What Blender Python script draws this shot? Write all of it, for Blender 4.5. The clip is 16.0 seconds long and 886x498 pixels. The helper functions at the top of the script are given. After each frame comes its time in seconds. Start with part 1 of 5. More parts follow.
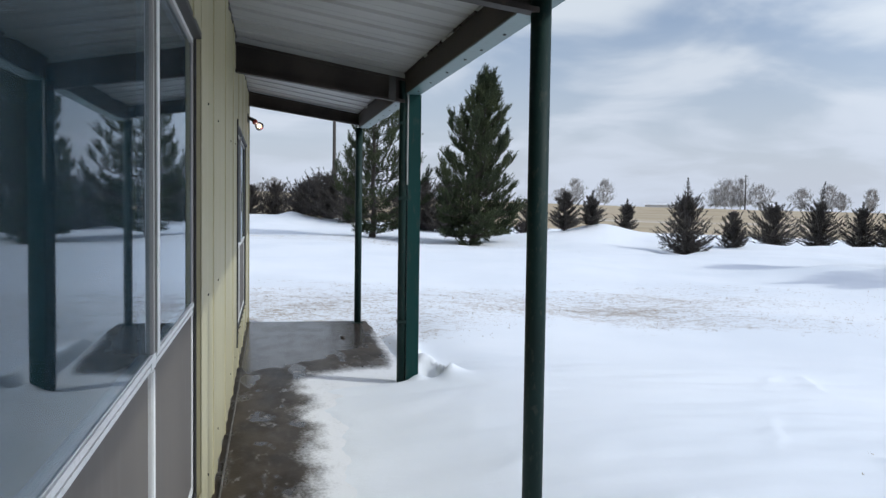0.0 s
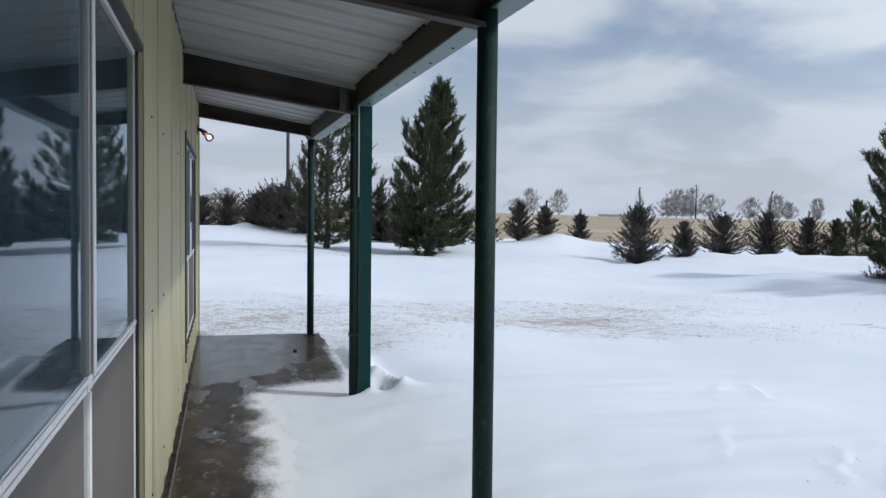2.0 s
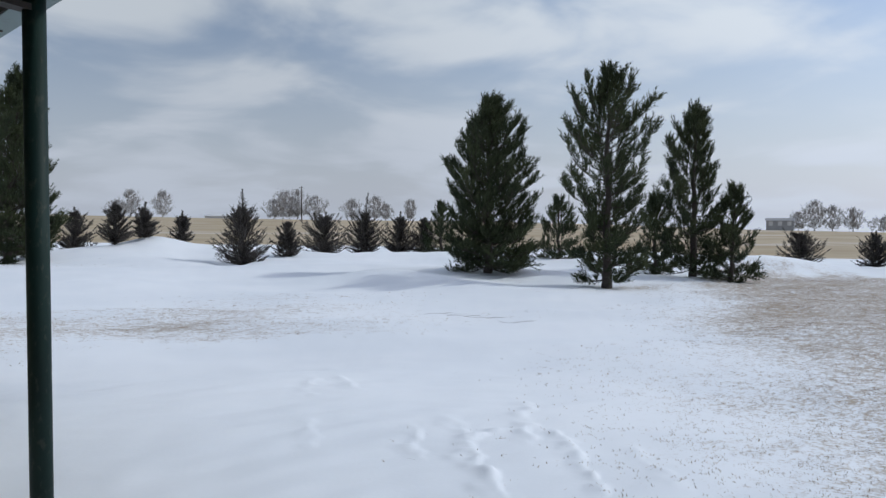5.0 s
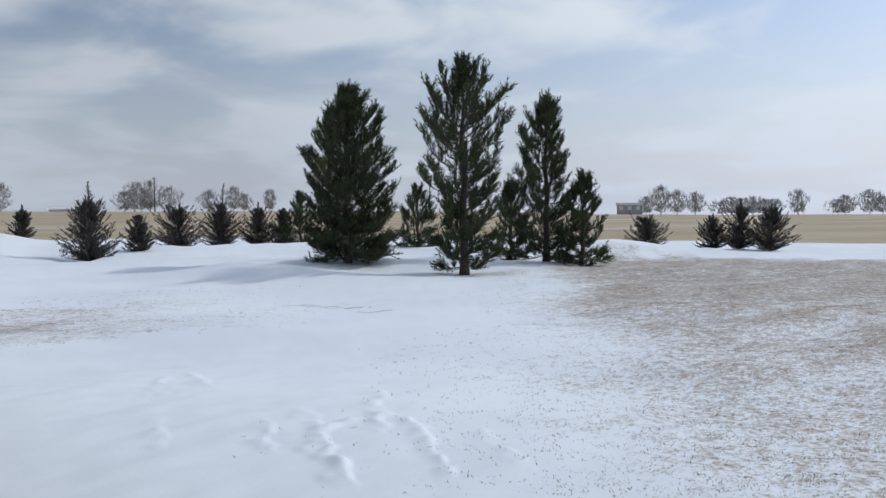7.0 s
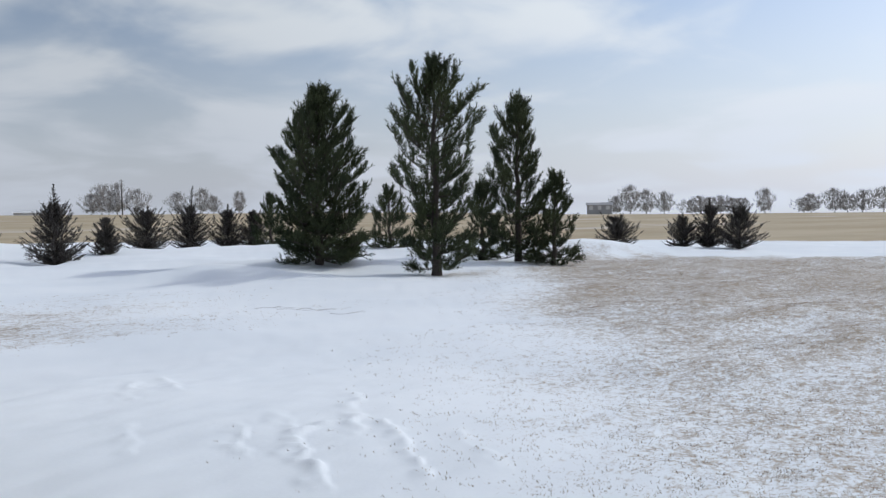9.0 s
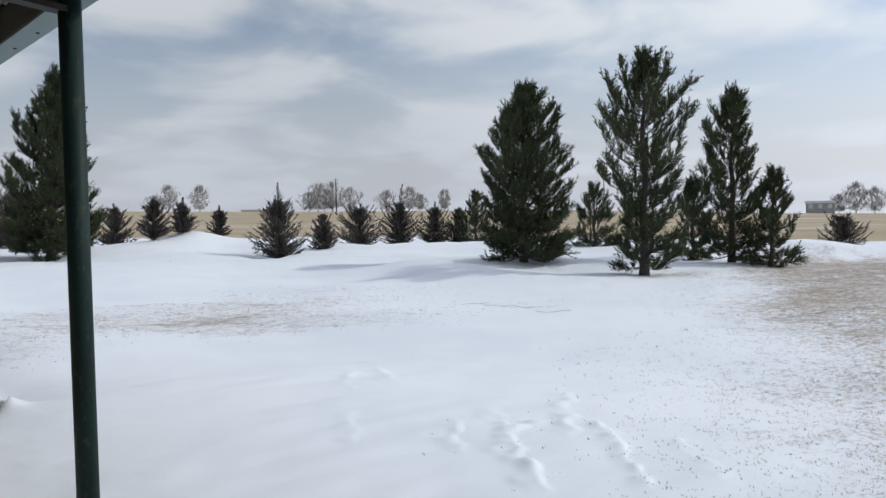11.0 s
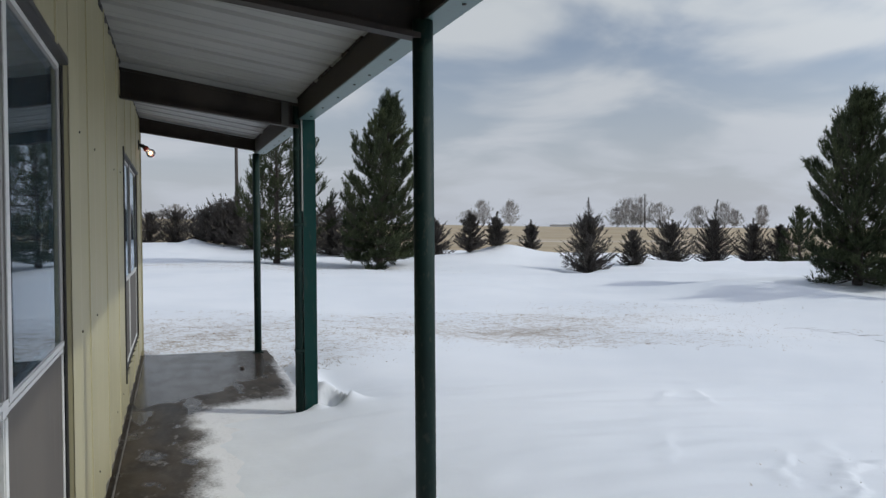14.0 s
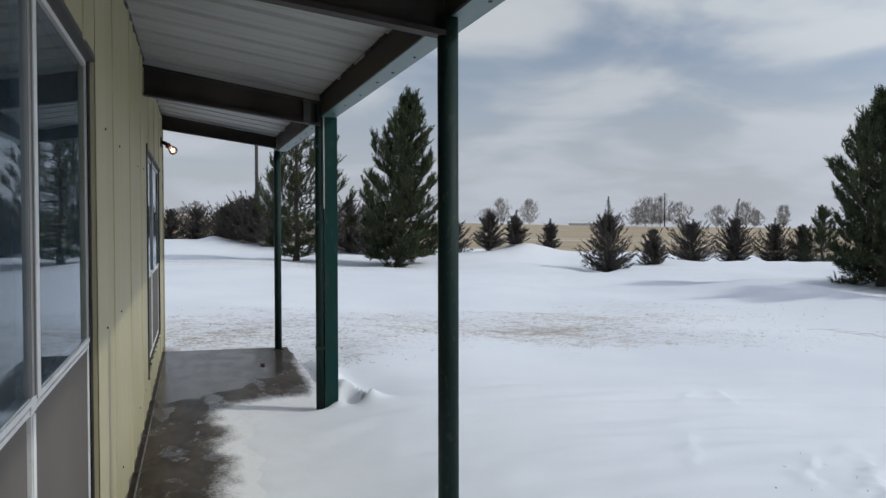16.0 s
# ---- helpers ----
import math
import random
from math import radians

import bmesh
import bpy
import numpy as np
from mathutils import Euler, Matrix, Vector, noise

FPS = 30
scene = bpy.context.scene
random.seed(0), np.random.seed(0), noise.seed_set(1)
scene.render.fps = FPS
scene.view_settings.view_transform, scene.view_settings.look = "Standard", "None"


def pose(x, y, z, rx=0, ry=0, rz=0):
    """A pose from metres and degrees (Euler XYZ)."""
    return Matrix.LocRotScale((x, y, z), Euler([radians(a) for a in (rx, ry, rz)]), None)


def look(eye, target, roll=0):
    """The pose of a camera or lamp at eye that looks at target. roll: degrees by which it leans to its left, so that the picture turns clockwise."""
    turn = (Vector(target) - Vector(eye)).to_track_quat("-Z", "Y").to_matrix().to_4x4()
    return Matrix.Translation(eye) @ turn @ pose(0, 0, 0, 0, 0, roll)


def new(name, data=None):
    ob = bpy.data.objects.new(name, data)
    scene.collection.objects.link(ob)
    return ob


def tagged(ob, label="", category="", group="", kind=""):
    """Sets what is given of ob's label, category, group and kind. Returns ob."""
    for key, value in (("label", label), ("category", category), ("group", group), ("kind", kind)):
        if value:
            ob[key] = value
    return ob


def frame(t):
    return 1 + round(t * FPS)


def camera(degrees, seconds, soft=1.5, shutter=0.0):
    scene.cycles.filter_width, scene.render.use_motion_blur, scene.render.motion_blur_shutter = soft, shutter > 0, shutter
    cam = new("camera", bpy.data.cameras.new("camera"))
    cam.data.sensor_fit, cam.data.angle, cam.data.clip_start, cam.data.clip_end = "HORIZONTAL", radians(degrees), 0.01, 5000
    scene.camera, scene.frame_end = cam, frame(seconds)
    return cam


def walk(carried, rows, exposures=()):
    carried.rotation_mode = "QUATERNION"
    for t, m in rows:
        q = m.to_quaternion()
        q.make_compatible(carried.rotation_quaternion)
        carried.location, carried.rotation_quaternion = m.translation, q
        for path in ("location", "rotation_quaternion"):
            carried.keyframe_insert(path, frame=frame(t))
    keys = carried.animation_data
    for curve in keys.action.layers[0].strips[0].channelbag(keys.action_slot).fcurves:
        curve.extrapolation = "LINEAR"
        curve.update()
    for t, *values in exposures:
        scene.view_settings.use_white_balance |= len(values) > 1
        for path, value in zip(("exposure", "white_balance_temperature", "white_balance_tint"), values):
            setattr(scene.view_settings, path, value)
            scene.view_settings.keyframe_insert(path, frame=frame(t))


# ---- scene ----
cam = camera(53.7, 16.0, soft=1.4)


def eye_rows(rows):
    return [(t, look(eye, target, roll)) for t, eye, target, roll in rows]


EXPOSURES = [(0.0, -0.22, 6000, 1), (1.5, -0.28, 6000, 1), (3.0, -0.56, 6000, 1), (5.0, -0.63, 6030, 1), (8.0, -0.6, 6100, 1), (10.5, -0.46, 6350, 1), (12.5, -0.53, 6350, 1), (16.0, -0.6, 6300, 1)]
PATH = [
    (0, (0.284, 0.268, 1.464), (0.671, 2.227, 1.363), 0.8),
    (0.5, (0.287, 0.26, 1.463), (0.662, 2.221, 1.348), 1.0),
    (1, (0.287, 0.256, 1.463), (0.708, 2.208, 1.347), 1.3),
    (1.5, (0.286, 0.264, 1.464), (0.728, 2.212, 1.364), 1.6),
    (2, (0.316, 0.273, 1.48), (0.802, 2.212, 1.403), 0.6),
    (2.5, (0.352, 0.256, 1.481), (0.956, 2.161, 1.413), 0.1),
    (3, (0.361, 0.273, 1.481), (1.076, 2.139, 1.401), 0.1),
    (3.5, (0.369, 0.251, 1.487), (1.206, 2.066, 1.407), -0.1),
    (4, (0.389, 0.228, 1.49), (1.358, 1.975, 1.412), -0.2),
    (4.5, (0.422, 0.21, 1.478), (1.553, 1.858, 1.413), -0.6),
    (5, (0.453, 0.215, 1.471), (1.719, 1.762, 1.402), 0.0),
    (7.5, (0.45, 0.063, 1.503), (1.974, 1.355, 1.407), -1.2),
    (8, (0.459, 0.073, 1.5), (2.008, 1.334, 1.409), -1.2),
    (10.5, (0.49, 0.24, 1.474), (1.839, 1.713, 1.372), -1.3),
    (11, (0.464, 0.248, 1.485), (1.667, 1.844, 1.393), -1.1),
    (11.5, (0.443, 0.234, 1.479), (1.473, 1.947, 1.411), -1.2),
    (12, (0.402, 0.218, 1.467), (1.257, 2.026, 1.429), -1.4),
    (12.5, (0.399, 0.267, 1.482), (1.137, 2.126, 1.459), -1.1),
    (13, (0.398, 0.284, 1.477), (1.072, 2.167, 1.444), -0.6),
    (13.5, (0.388, 0.287, 1.476), (1.015, 2.186, 1.436), -0.5),
    (14, (0.38, 0.292, 1.478), (0.969, 2.202, 1.43), -0.4),
    (14.5, (0.382, 0.307, 1.48), (0.956, 2.222, 1.42), 0.5),
    (15, (0.374, 0.319, 1.48), (0.931, 2.239, 1.424), 0.1),
    (15.5, (0.37, 0.319, 1.48), (0.924, 2.24, 1.424), -0.1),
    (16, (0.363, 0.313, 1.479), (0.912, 2.236, 1.427), -0.1),
]
walk(cam, eye_rows(PATH), EXPOSURES)

# ---- sky and sun ----
SUN_EL, SUN_AZ = 38.6, 116.0      # degrees; azimuth clockwise from +y
world = bpy.data.worlds.new("sky")
scene.world = world
world.use_nodes = True
wt = world.node_tree
wt.nodes.clear()


def wn(kind, **kw):
    n = wt.nodes.new(kind)
    for k, v in kw.items():
        n.inputs[k].default_value = v
    return n


def wl(a, ao, b, bi):
    wt.links.new(a.outputs[ao], b.inputs[bi])


sky = wt.nodes.new("ShaderNodeTexSky")
sky.sky_type = "NISHITA"
sky.sun_disc = False
sky.sun_elevation = radians(SUN_EL)
sky.sun_rotation = radians(SUN_AZ)
sky.air_density, sky.dust_density, sky.ozone_density = 1.0, 1.5, 1.5
SKY_GAIN = 0.14
tint = wt.nodes.new("ShaderNodeVectorMath")
tint.operation = "MULTIPLY"
tint.inputs[1].default_value = (SKY_GAIN * 1.07, SKY_GAIN * 0.985, SKY_GAIN * 1.05)
wl(sky, "Color", tint, 0)
tc = wt.nodes.new("ShaderNodeTexCoord")
sep = wt.nodes.new("ShaderNodeSeparateXYZ")
wl(tc, "Generated", sep, 0)
up = wt.nodes.new("ShaderNodeMath")
up.operation = "ADD"
up.inputs[1].default_value = 0.22
wl(sep, "Z", up, 0)
flat = wt.nodes.new("ShaderNodeVectorMath")
flat.operation = "DIVIDE"
comb = wt.nodes.new("ShaderNodeCombineXYZ")
for k in "XYZ":
    wl(up, 0, comb, k)
wl(tc, "Generated", flat, 0)
wl(comb, 0, flat, 1)
cloud = wn("ShaderNodeTexNoise", Scale=2.0, Detail=5.0, Roughness=0.46, Distortion=0.3)
wl(flat, 0, cloud, "Vector")
cmask = wt.nodes.new("ShaderNodeMapRange")
cmask.interpolation_type = "SMOOTHSTEP"
cmask.inputs["From Min"].default_value, cmask.inputs["From Max"].default_value = 0.40, 0.66
wl(cloud, "Fac", cmask, "Value")
haze = wt.nodes.new("ShaderNodeMapRange")
haze.inputs["From Min"].default_value, haze.inputs["From Max"].default_value = 0.0, 0.24
haze.inputs["To Min"].default_value, haze.inputs["To Max"].default_value = 0.88, 0.12
wl(sep, "Z", haze, "Value")
mixs = wt.nodes.new("ShaderNodeMix")
mixs.data_type = "RGBA"
wl(cmask, 0, mixs, "Factor")
wt.links.new(tint.outputs[0], mixs.inputs[6])
mixs.inputs[7].default_value = (1.02, 1.015, 1.09, 1)
mixh = wt.nodes.new("ShaderNodeMix")
mixh.data_type = "RGBA"
wl(haze, 0, mixh, "Factor")
wt.links.new(mixs.outputs[2], mixh.inputs[6])
mixh.inputs[7].default_value = (0.91, 0.91, 1.06, 1)
bg = wn("ShaderNodeBackground", Strength=1.0)
sdir = wt.nodes.new("ShaderNodeVectorMath")
sdir.operation = "DOT_PRODUCT"
sdir.inputs[1].default_value = (math.sin(radians(SUN_AZ)) * math.cos(radians(SUN_EL)), math.cos(radians(SUN_AZ)) * math.cos(radians(SUN_EL)), math.sin(radians(SUN_EL)))
wl(tc, "Generated", sdir, 0)
glow = wt.nodes.new("ShaderNodeMapRange")
for k_, v_ in (("From Min", 0.15), ("From Max", 0.85), ("To Min", 0.84), ("To Max", 1.36)):
    glow.inputs[k_].default_value = v_
wl(sdir, "Value", glow, "Value")
lit = wt.nodes.new("ShaderNodeVectorMath")
lit.operation = "SCALE"
wt.links.new(mixh.outputs[2], lit.inputs[0])
wl(glow, 0, lit, "Scale")
wt.links.new(lit.outputs[0], bg.inputs["Color"])
wo = wt.nodes.new("ShaderNodeOutputWorld")
wl(bg, 0, wo, 0)

sun = new("sun", bpy.data.lights.new("sun", "SUN"))
sun.data.energy, sun.data.angle, sun.data.color = 2.1, radians(1.6), (1.0, 0.95, 0.9)
sd = Vector((math.sin(radians(SUN_AZ)) * math.cos(radians(SUN_EL)), math.cos(radians(SUN_AZ)) * math.cos(radians(SUN_EL)), math.sin(radians(SUN_EL))))
sun.matrix_world = look(sd * 60, (0, 0, 0))


# ---- materials ----
def surf(name, c1, c2, scale=6.0, rough=(0.5, 0.7), metal=0.0, bump=0.0, bump_scale=60.0, spec=0.5, stretch=(1, 1, 1), c3=None, fine=0.0, vary=0.0):
    """A worn surface: two colours over a broad noise, a third in fine spots, uneven gloss and fine relief."""
    m = bpy.data.materials.new(name)
    m.use_nodes = True
    nt = m.node_tree
    p = nt.nodes["Principled BSDF"]
    p.inputs["Metallic"].default_value = metal
    p.inputs["Specular IOR Level"].default_value = spec
    co = nt.nodes.new("ShaderNodeTexCoord")
    mp = nt.nodes.new("ShaderNodeMapping")
    mp.inputs["Scale"].default_value = stretch
    nt.links.new(co.outputs["Object"], mp.inputs["Vector"])
    n1 = nt.nodes.new("ShaderNodeTexNoise")
    n1.inputs["Scale"].default_value, n1.inputs["Detail"].default_value = scale, 6
    nt.links.new(mp.outputs[0], n1.inputs["Vector"])
    ramp = nt.nodes.new("ShaderNodeMapRange")
    ramp.inputs["From Min"].default_value, ramp.inputs["From Max"].default_value = 0.35, 0.65
    nt.links.new(n1.outputs["Fac"], ramp.inputs["Value"])
    mx = nt.nodes.new("ShaderNodeMix")
    mx.data_type = "RGBA"
    nt.links.new(ramp.outputs[0], mx.inputs["Factor"])
    mx.inputs[6].default_value, mx.inputs[7].default_value = (*c1, 1), (*c2, 1)
    col = mx.outputs[2]
    n2 = nt.nodes.new("ShaderNodeTexNoise")
    n2.inputs["Scale"].default_value, n2.inputs["Detail"].default_value = bump_scale, 3
    nt.links.new(mp.outputs[0], n2.inputs["Vector"])
    if c3:
        r3 = nt.nodes.new("ShaderNodeMapRange")
        r3.inputs["From Min"].default_value, r3.inputs["From Max"].default_value = 0.58, 0.7
        r3.inputs["To Max"].default_value = fine
        nt.links.new(n2.outputs["Fac"], r3.inputs["Value"])
        m3 = nt.nodes.new("ShaderNodeMix")
        m3.data_type = "RGBA"
        nt.links.new(r3.outputs[0], m3.inputs["Factor"])
        nt.links.new(col, m3.inputs[6])
        m3.inputs[7].default_value = (*c3, 1)
        col = m3.outputs[2]
    if vary:
        oi = nt.nodes.new("ShaderNodeNewGeometry")
        hs = nt.nodes.new("ShaderNodeHueSaturation")
        rv = nt.nodes.new("ShaderNodeMapRange")
        rv.inputs["To Min"].default_value, rv.inputs["To Max"].default_value = 1 - vary, 1 + vary
        nt.links.new(oi.outputs["Random Per Island"], rv.inputs["Value"])
        nt.links.new(rv.outputs[0], hs.inputs["Value"])
        nt.links.new(col, hs.inputs["Color"])
        col = hs.outputs[0]
    nt.links.new(col, p.inputs["Base Color"])
    rr = nt.nodes.new("ShaderNodeMapRange")
    rr.inputs["To Min"].default_value, rr.inputs["To Max"].default_value = rough
    nt.links.new(n1.outputs["Fac"], rr.inputs["Value"])
    nt.links.new(rr.outputs[0], p.inputs["Roughness"])
    if bump:
        b = nt.nodes.new("ShaderNodeBump")
        b.inputs["Strength"].default_value, b.inputs["Distance"].default_value = bump, 0.01
        nt.links.new(n2.outputs["Fac"], b.inputs["Height"])
        nt.links.new(b.outputs[0], p.inputs["Normal"])
    return m


SIDING = surf("siding_paint", (0.35, 0.318, 0.187), (0.4, 0.366, 0.225), 1.2, (0.4, 0.55), bump=0.05, bump_scale=25, c3=(0.44, 0.405, 0.26), fine=0.35, stretch=(1, 1, 0.25))
# Whitish deck metal set to mid grey; the porch shade is in this colour.
CEIL = surf("shaded_galvanised_deck", (0.27, 0.273, 0.268), (0.33, 0.333, 0.325), 1.5, (0.45, 0.6), bump=0.03, bump_scale=20, c3=(0.38, 0.38, 0.37), fine=0.2)
STEEL = surf("dark_primer_steel", (0.03, 0.026, 0.024), (0.056, 0.047, 0.042), 3.0, (0.45, 0.65), bump=0.1, bump_scale=40, c3=(0.06, 0.042, 0.034), fine=0.5, spec=0.14)
GREEN = surf("green_steel_paint", (0.003, 0.030, 0.027), (0.005, 0.040, 0.036), 2.5, (0.45, 0.6), bump=0.05, bump_scale=30, c3=(0.03, 0.045, 0.038), fine=0.5, stretch=(1, 1, 0.3), spec=0.2)
TEAL = surf("pale_teal_paint", (0.06, 0.125, 0.128), (0.09, 0.16, 0.162), 2.5, (0.35, 0.5), bump=0.04, bump_scale=30, c3=(0.06, 0.1, 0.1), fine=0.5)
PIPE = surf("weathered_green_pipe", (0.005, 0.016, 0.0135), (0.009, 0.026, 0.022), 4.0, (0.5, 0.66), bump=0.1, bump_scale=60, c3=(0.07, 0.07, 0.055), fine=0.3, spec=0.2, stretch=(1, 1, 0.4))
ALU = surf("white_aluminium", (0.68, 0.68, 0.665), (0.76, 0.76, 0.745), 4.0, (0.35, 0.5), bump=0.02, c3=(0.45, 0.44, 0.42), fine=0.3)
GREYALU = surf("grey_aluminium", (0.26, 0.25, 0.24), (0.32, 0.31, 0.295), 4.0, (0.4, 0.55), bump=0.02, fine=0.3)
TRIM = surf("dark_trim", (0.03, 0.03, 0.03), (0.05, 0.048, 0.045), 4.0, (0.45, 0.6))
PANEL = surf("taupe_panel", (0.082, 0.07, 0.059), (0.108, 0.094, 0.079), 2.0, (0.55, 0.7), bump=0.05, bump_scale=20, c3=(0.11, 0.1, 0.09), fine=0.4, stretch=(1, 1, 0.2))
PLASTER = surf("interior_plaster", (0.16, 0.16, 0.16), (0.19, 0.19, 0.19), 2.0, (0.8, 0.9))
CURTAIN = surf("curtain_cloth", (0.32, 0.43, 0.5), (0.42, 0.53, 0.6), 3.0, (0.8, 0.95), stretch=(1, 1, 0.1))
ROOFTOP = surf("roof_metal", (0.4, 0.41, 0.42), (0.5, 0.5, 0.5), 2.0, (0.4, 0.6), metal=0.3)
NEEDLE = surf("pine_needles", (0.038, 0.05, 0.027), (0.078, 0.092, 0.044), 1.2, (0.55, 0.75), vary=0.45, spec=0.2)
BARK = surf("pine_bark", (0.05, 0.04, 0.034), (0.08, 0.065, 0.055), 9.0, (0.8, 0.95), bump=0.6, bump_scale=25)
JUNIPER = surf("juniper_scale_leaves", (0.074, 0.067, 0.063), (0.138, 0.123, 0.111), 2.0, (0.6, 0.8), vary=0.4, spec=0.2)
# Bark paled to carry the far trees' haze; the fallen twigs share it.
TWIG = surf("hazed_bare_twigs", (0.33, 0.316, 0.312), (0.42, 0.406, 0.402), 0.6, (0.8, 0.95), vary=0.15)
POLEWOOD = surf("utility_pole_wood", (0.06, 0.05, 0.045), (0.1, 0.085, 0.07), 3.0, (0.8, 0.95), bump=0.2, stretch=(1, 1, 0.1))
STRAW = surf("dry_grass", (0.27, 0.2, 0.125), (0.4, 0.31, 0.21), 3.0, (0.7, 0.9), vary=0.35)
# Far wall and roof greys are lifted: distance haze mixed into the paint.
FARWALL = surf("hazed_farmhouse_siding", (0.34, 0.34, 0.35), (0.4, 0.4, 0.41), 0.5, (0.7, 0.9))
FARROOF = surf("hazed_farmhouse_roof", (0.3, 0.3, 0.315), (0.36, 0.36, 0.37), 0.5, (0.7, 0.9))
FARPALE = surf("farmhouse_pale_window_panels", (0.6, 0.6, 0.61), (0.68, 0.68, 0.69), 0.5, (0.6, 0.7))
FOOTING = surf("damp_concrete", (0.11, 0.1, 0.085), (0.18, 0.165, 0.145), 7.0, (0.6, 0.8), bump=0.2, bump_scale=50, c3=(0.07, 0.06, 0.045), fine=0.5)
BLACK = surf("black_plastic", (0.012, 0.012, 0.012), (0.02, 0.02, 0.02), 5.0, (0.35, 0.5))
REDCAP = surf("red_socket", (0.25, 0.03, 0.02), (0.3, 0.04, 0.03), 5.0, (0.35, 0.5))


def glass_mat(name, ior, tintc, film=0.0):
    m = bpy.data.materials.new(name)
    m.use_nodes = True
    nt = m.node_tree
    nt.nodes.clear()
    out = nt.nodes.new("ShaderNodeOutputMaterial")
    mix = nt.nodes.new("ShaderNodeMixShader")
    fr = nt.nodes.new("ShaderNodeFresnel")
    fr.inputs["IOR"].default_value = ior
    tr = nt.nodes.new("ShaderNodeBsdfTransparent")
    tr.inputs["Color"].default_value = (*tintc, 1)
    gl = nt.nodes.new("ShaderNodeBsdfGlossy")
    gl.inputs["Color"].default_value = (0.8, 0.87, 0.95, 1)
    gl.inputs["Roughness"].default_value = 0.02
    co = nt.nodes.new("ShaderNodeTexCoord")
    nz = nt.nodes.new("ShaderNodeTexNoise")
    nz.inputs["Scale"].default_value, nz.inputs["Detail"].default_value = 1.3, 1
    bp = nt.nodes.new("ShaderNodeBump")
    bp.inputs["Strength"].default_value, bp.inputs["Distance"].default_value = 0.12, 0.01
    nt.links.new(co.outputs["Object"], nz.inputs["Vector"])
    nt.links.new(nz.outputs["Fac"], bp.inputs["Height"])
    nt.links.new(bp.outputs[0], gl.inputs["Normal"])
    nt.links.new(fr.outputs[0], mix.inputs[0])
    nt.links.new(tr.outputs[0], mix.inputs[1])
    nt.links.new(gl.outputs[0], mix.inputs[2])
    nt.links.new(mix.outputs[0], out.inputs[0])
    if film:
        # thin uneven film of dust, streaked downwards
        dust = nt.nodes.new("ShaderNodeBsdfDiffuse")
        dust.inputs["Color"].default_value = (0.36, 0.5, 0.56, 1)
        mp = nt.nodes.new("ShaderNodeMapping")
        mp.inputs["Scale"].default_value = (1, 1, 0.15)
        dn = nt.nodes.new("ShaderNodeTexNoise")
        dn.inputs["Scale"].default_value, dn.inputs["Detail"].default_value = 5.0, 4
        mr = nt.nodes.new("ShaderNodeMapRange")
        mr.inputs["From Min"].default_value, mr.inputs["From Max"].default_value = 0.3, 0.7
        mr.inputs["To Min"].default_value, mr.inputs["To Max"].default_value = film * 0.4, film * 1.6
        over = nt.nodes.new("ShaderNodeMixShader")
        nt.links.new(co.outputs["Object"], mp.inputs["Vector"])
        nt.links.new(mp.outputs[0], dn.inputs["Vector"])
        nt.links.new(dn.outputs["Fac"], mr.inputs["Value"])
        nt.links.new(mr.outputs[0], over.inputs[0])
        nt.links.new(mix.outputs[0], over.inputs[1])
        nt.links.new(dust.outputs[0], over.inputs[2])
        nt.links.new(over.outputs[0], out.inputs[0])
    return m


GLASS = glass_mat("window_glass", 1.5, (0.72, 0.78, 0.8), film=0.036)


def glow_mat(name, col, strength):
    m = bpy.data.materials.new(name)
    m.use_nodes = True
    p = m.node_tree.nodes["Principled BSDF"]
    p.inputs["Base Color"].default_value = (0.8, 0.5, 0.3, 1)
    p.inputs["Emission Color"].default_value = (*col, 1)
    p.inputs["Emission Strength"].default_value = strength
    return m


FILAMENT = glow_mat("lit_bulb_core", (1.0, 0.5, 0.22), 14.0)
BULBGLASS = glass_mat("bulb_glass", 1.45, (0.98, 0.88, 0.8))


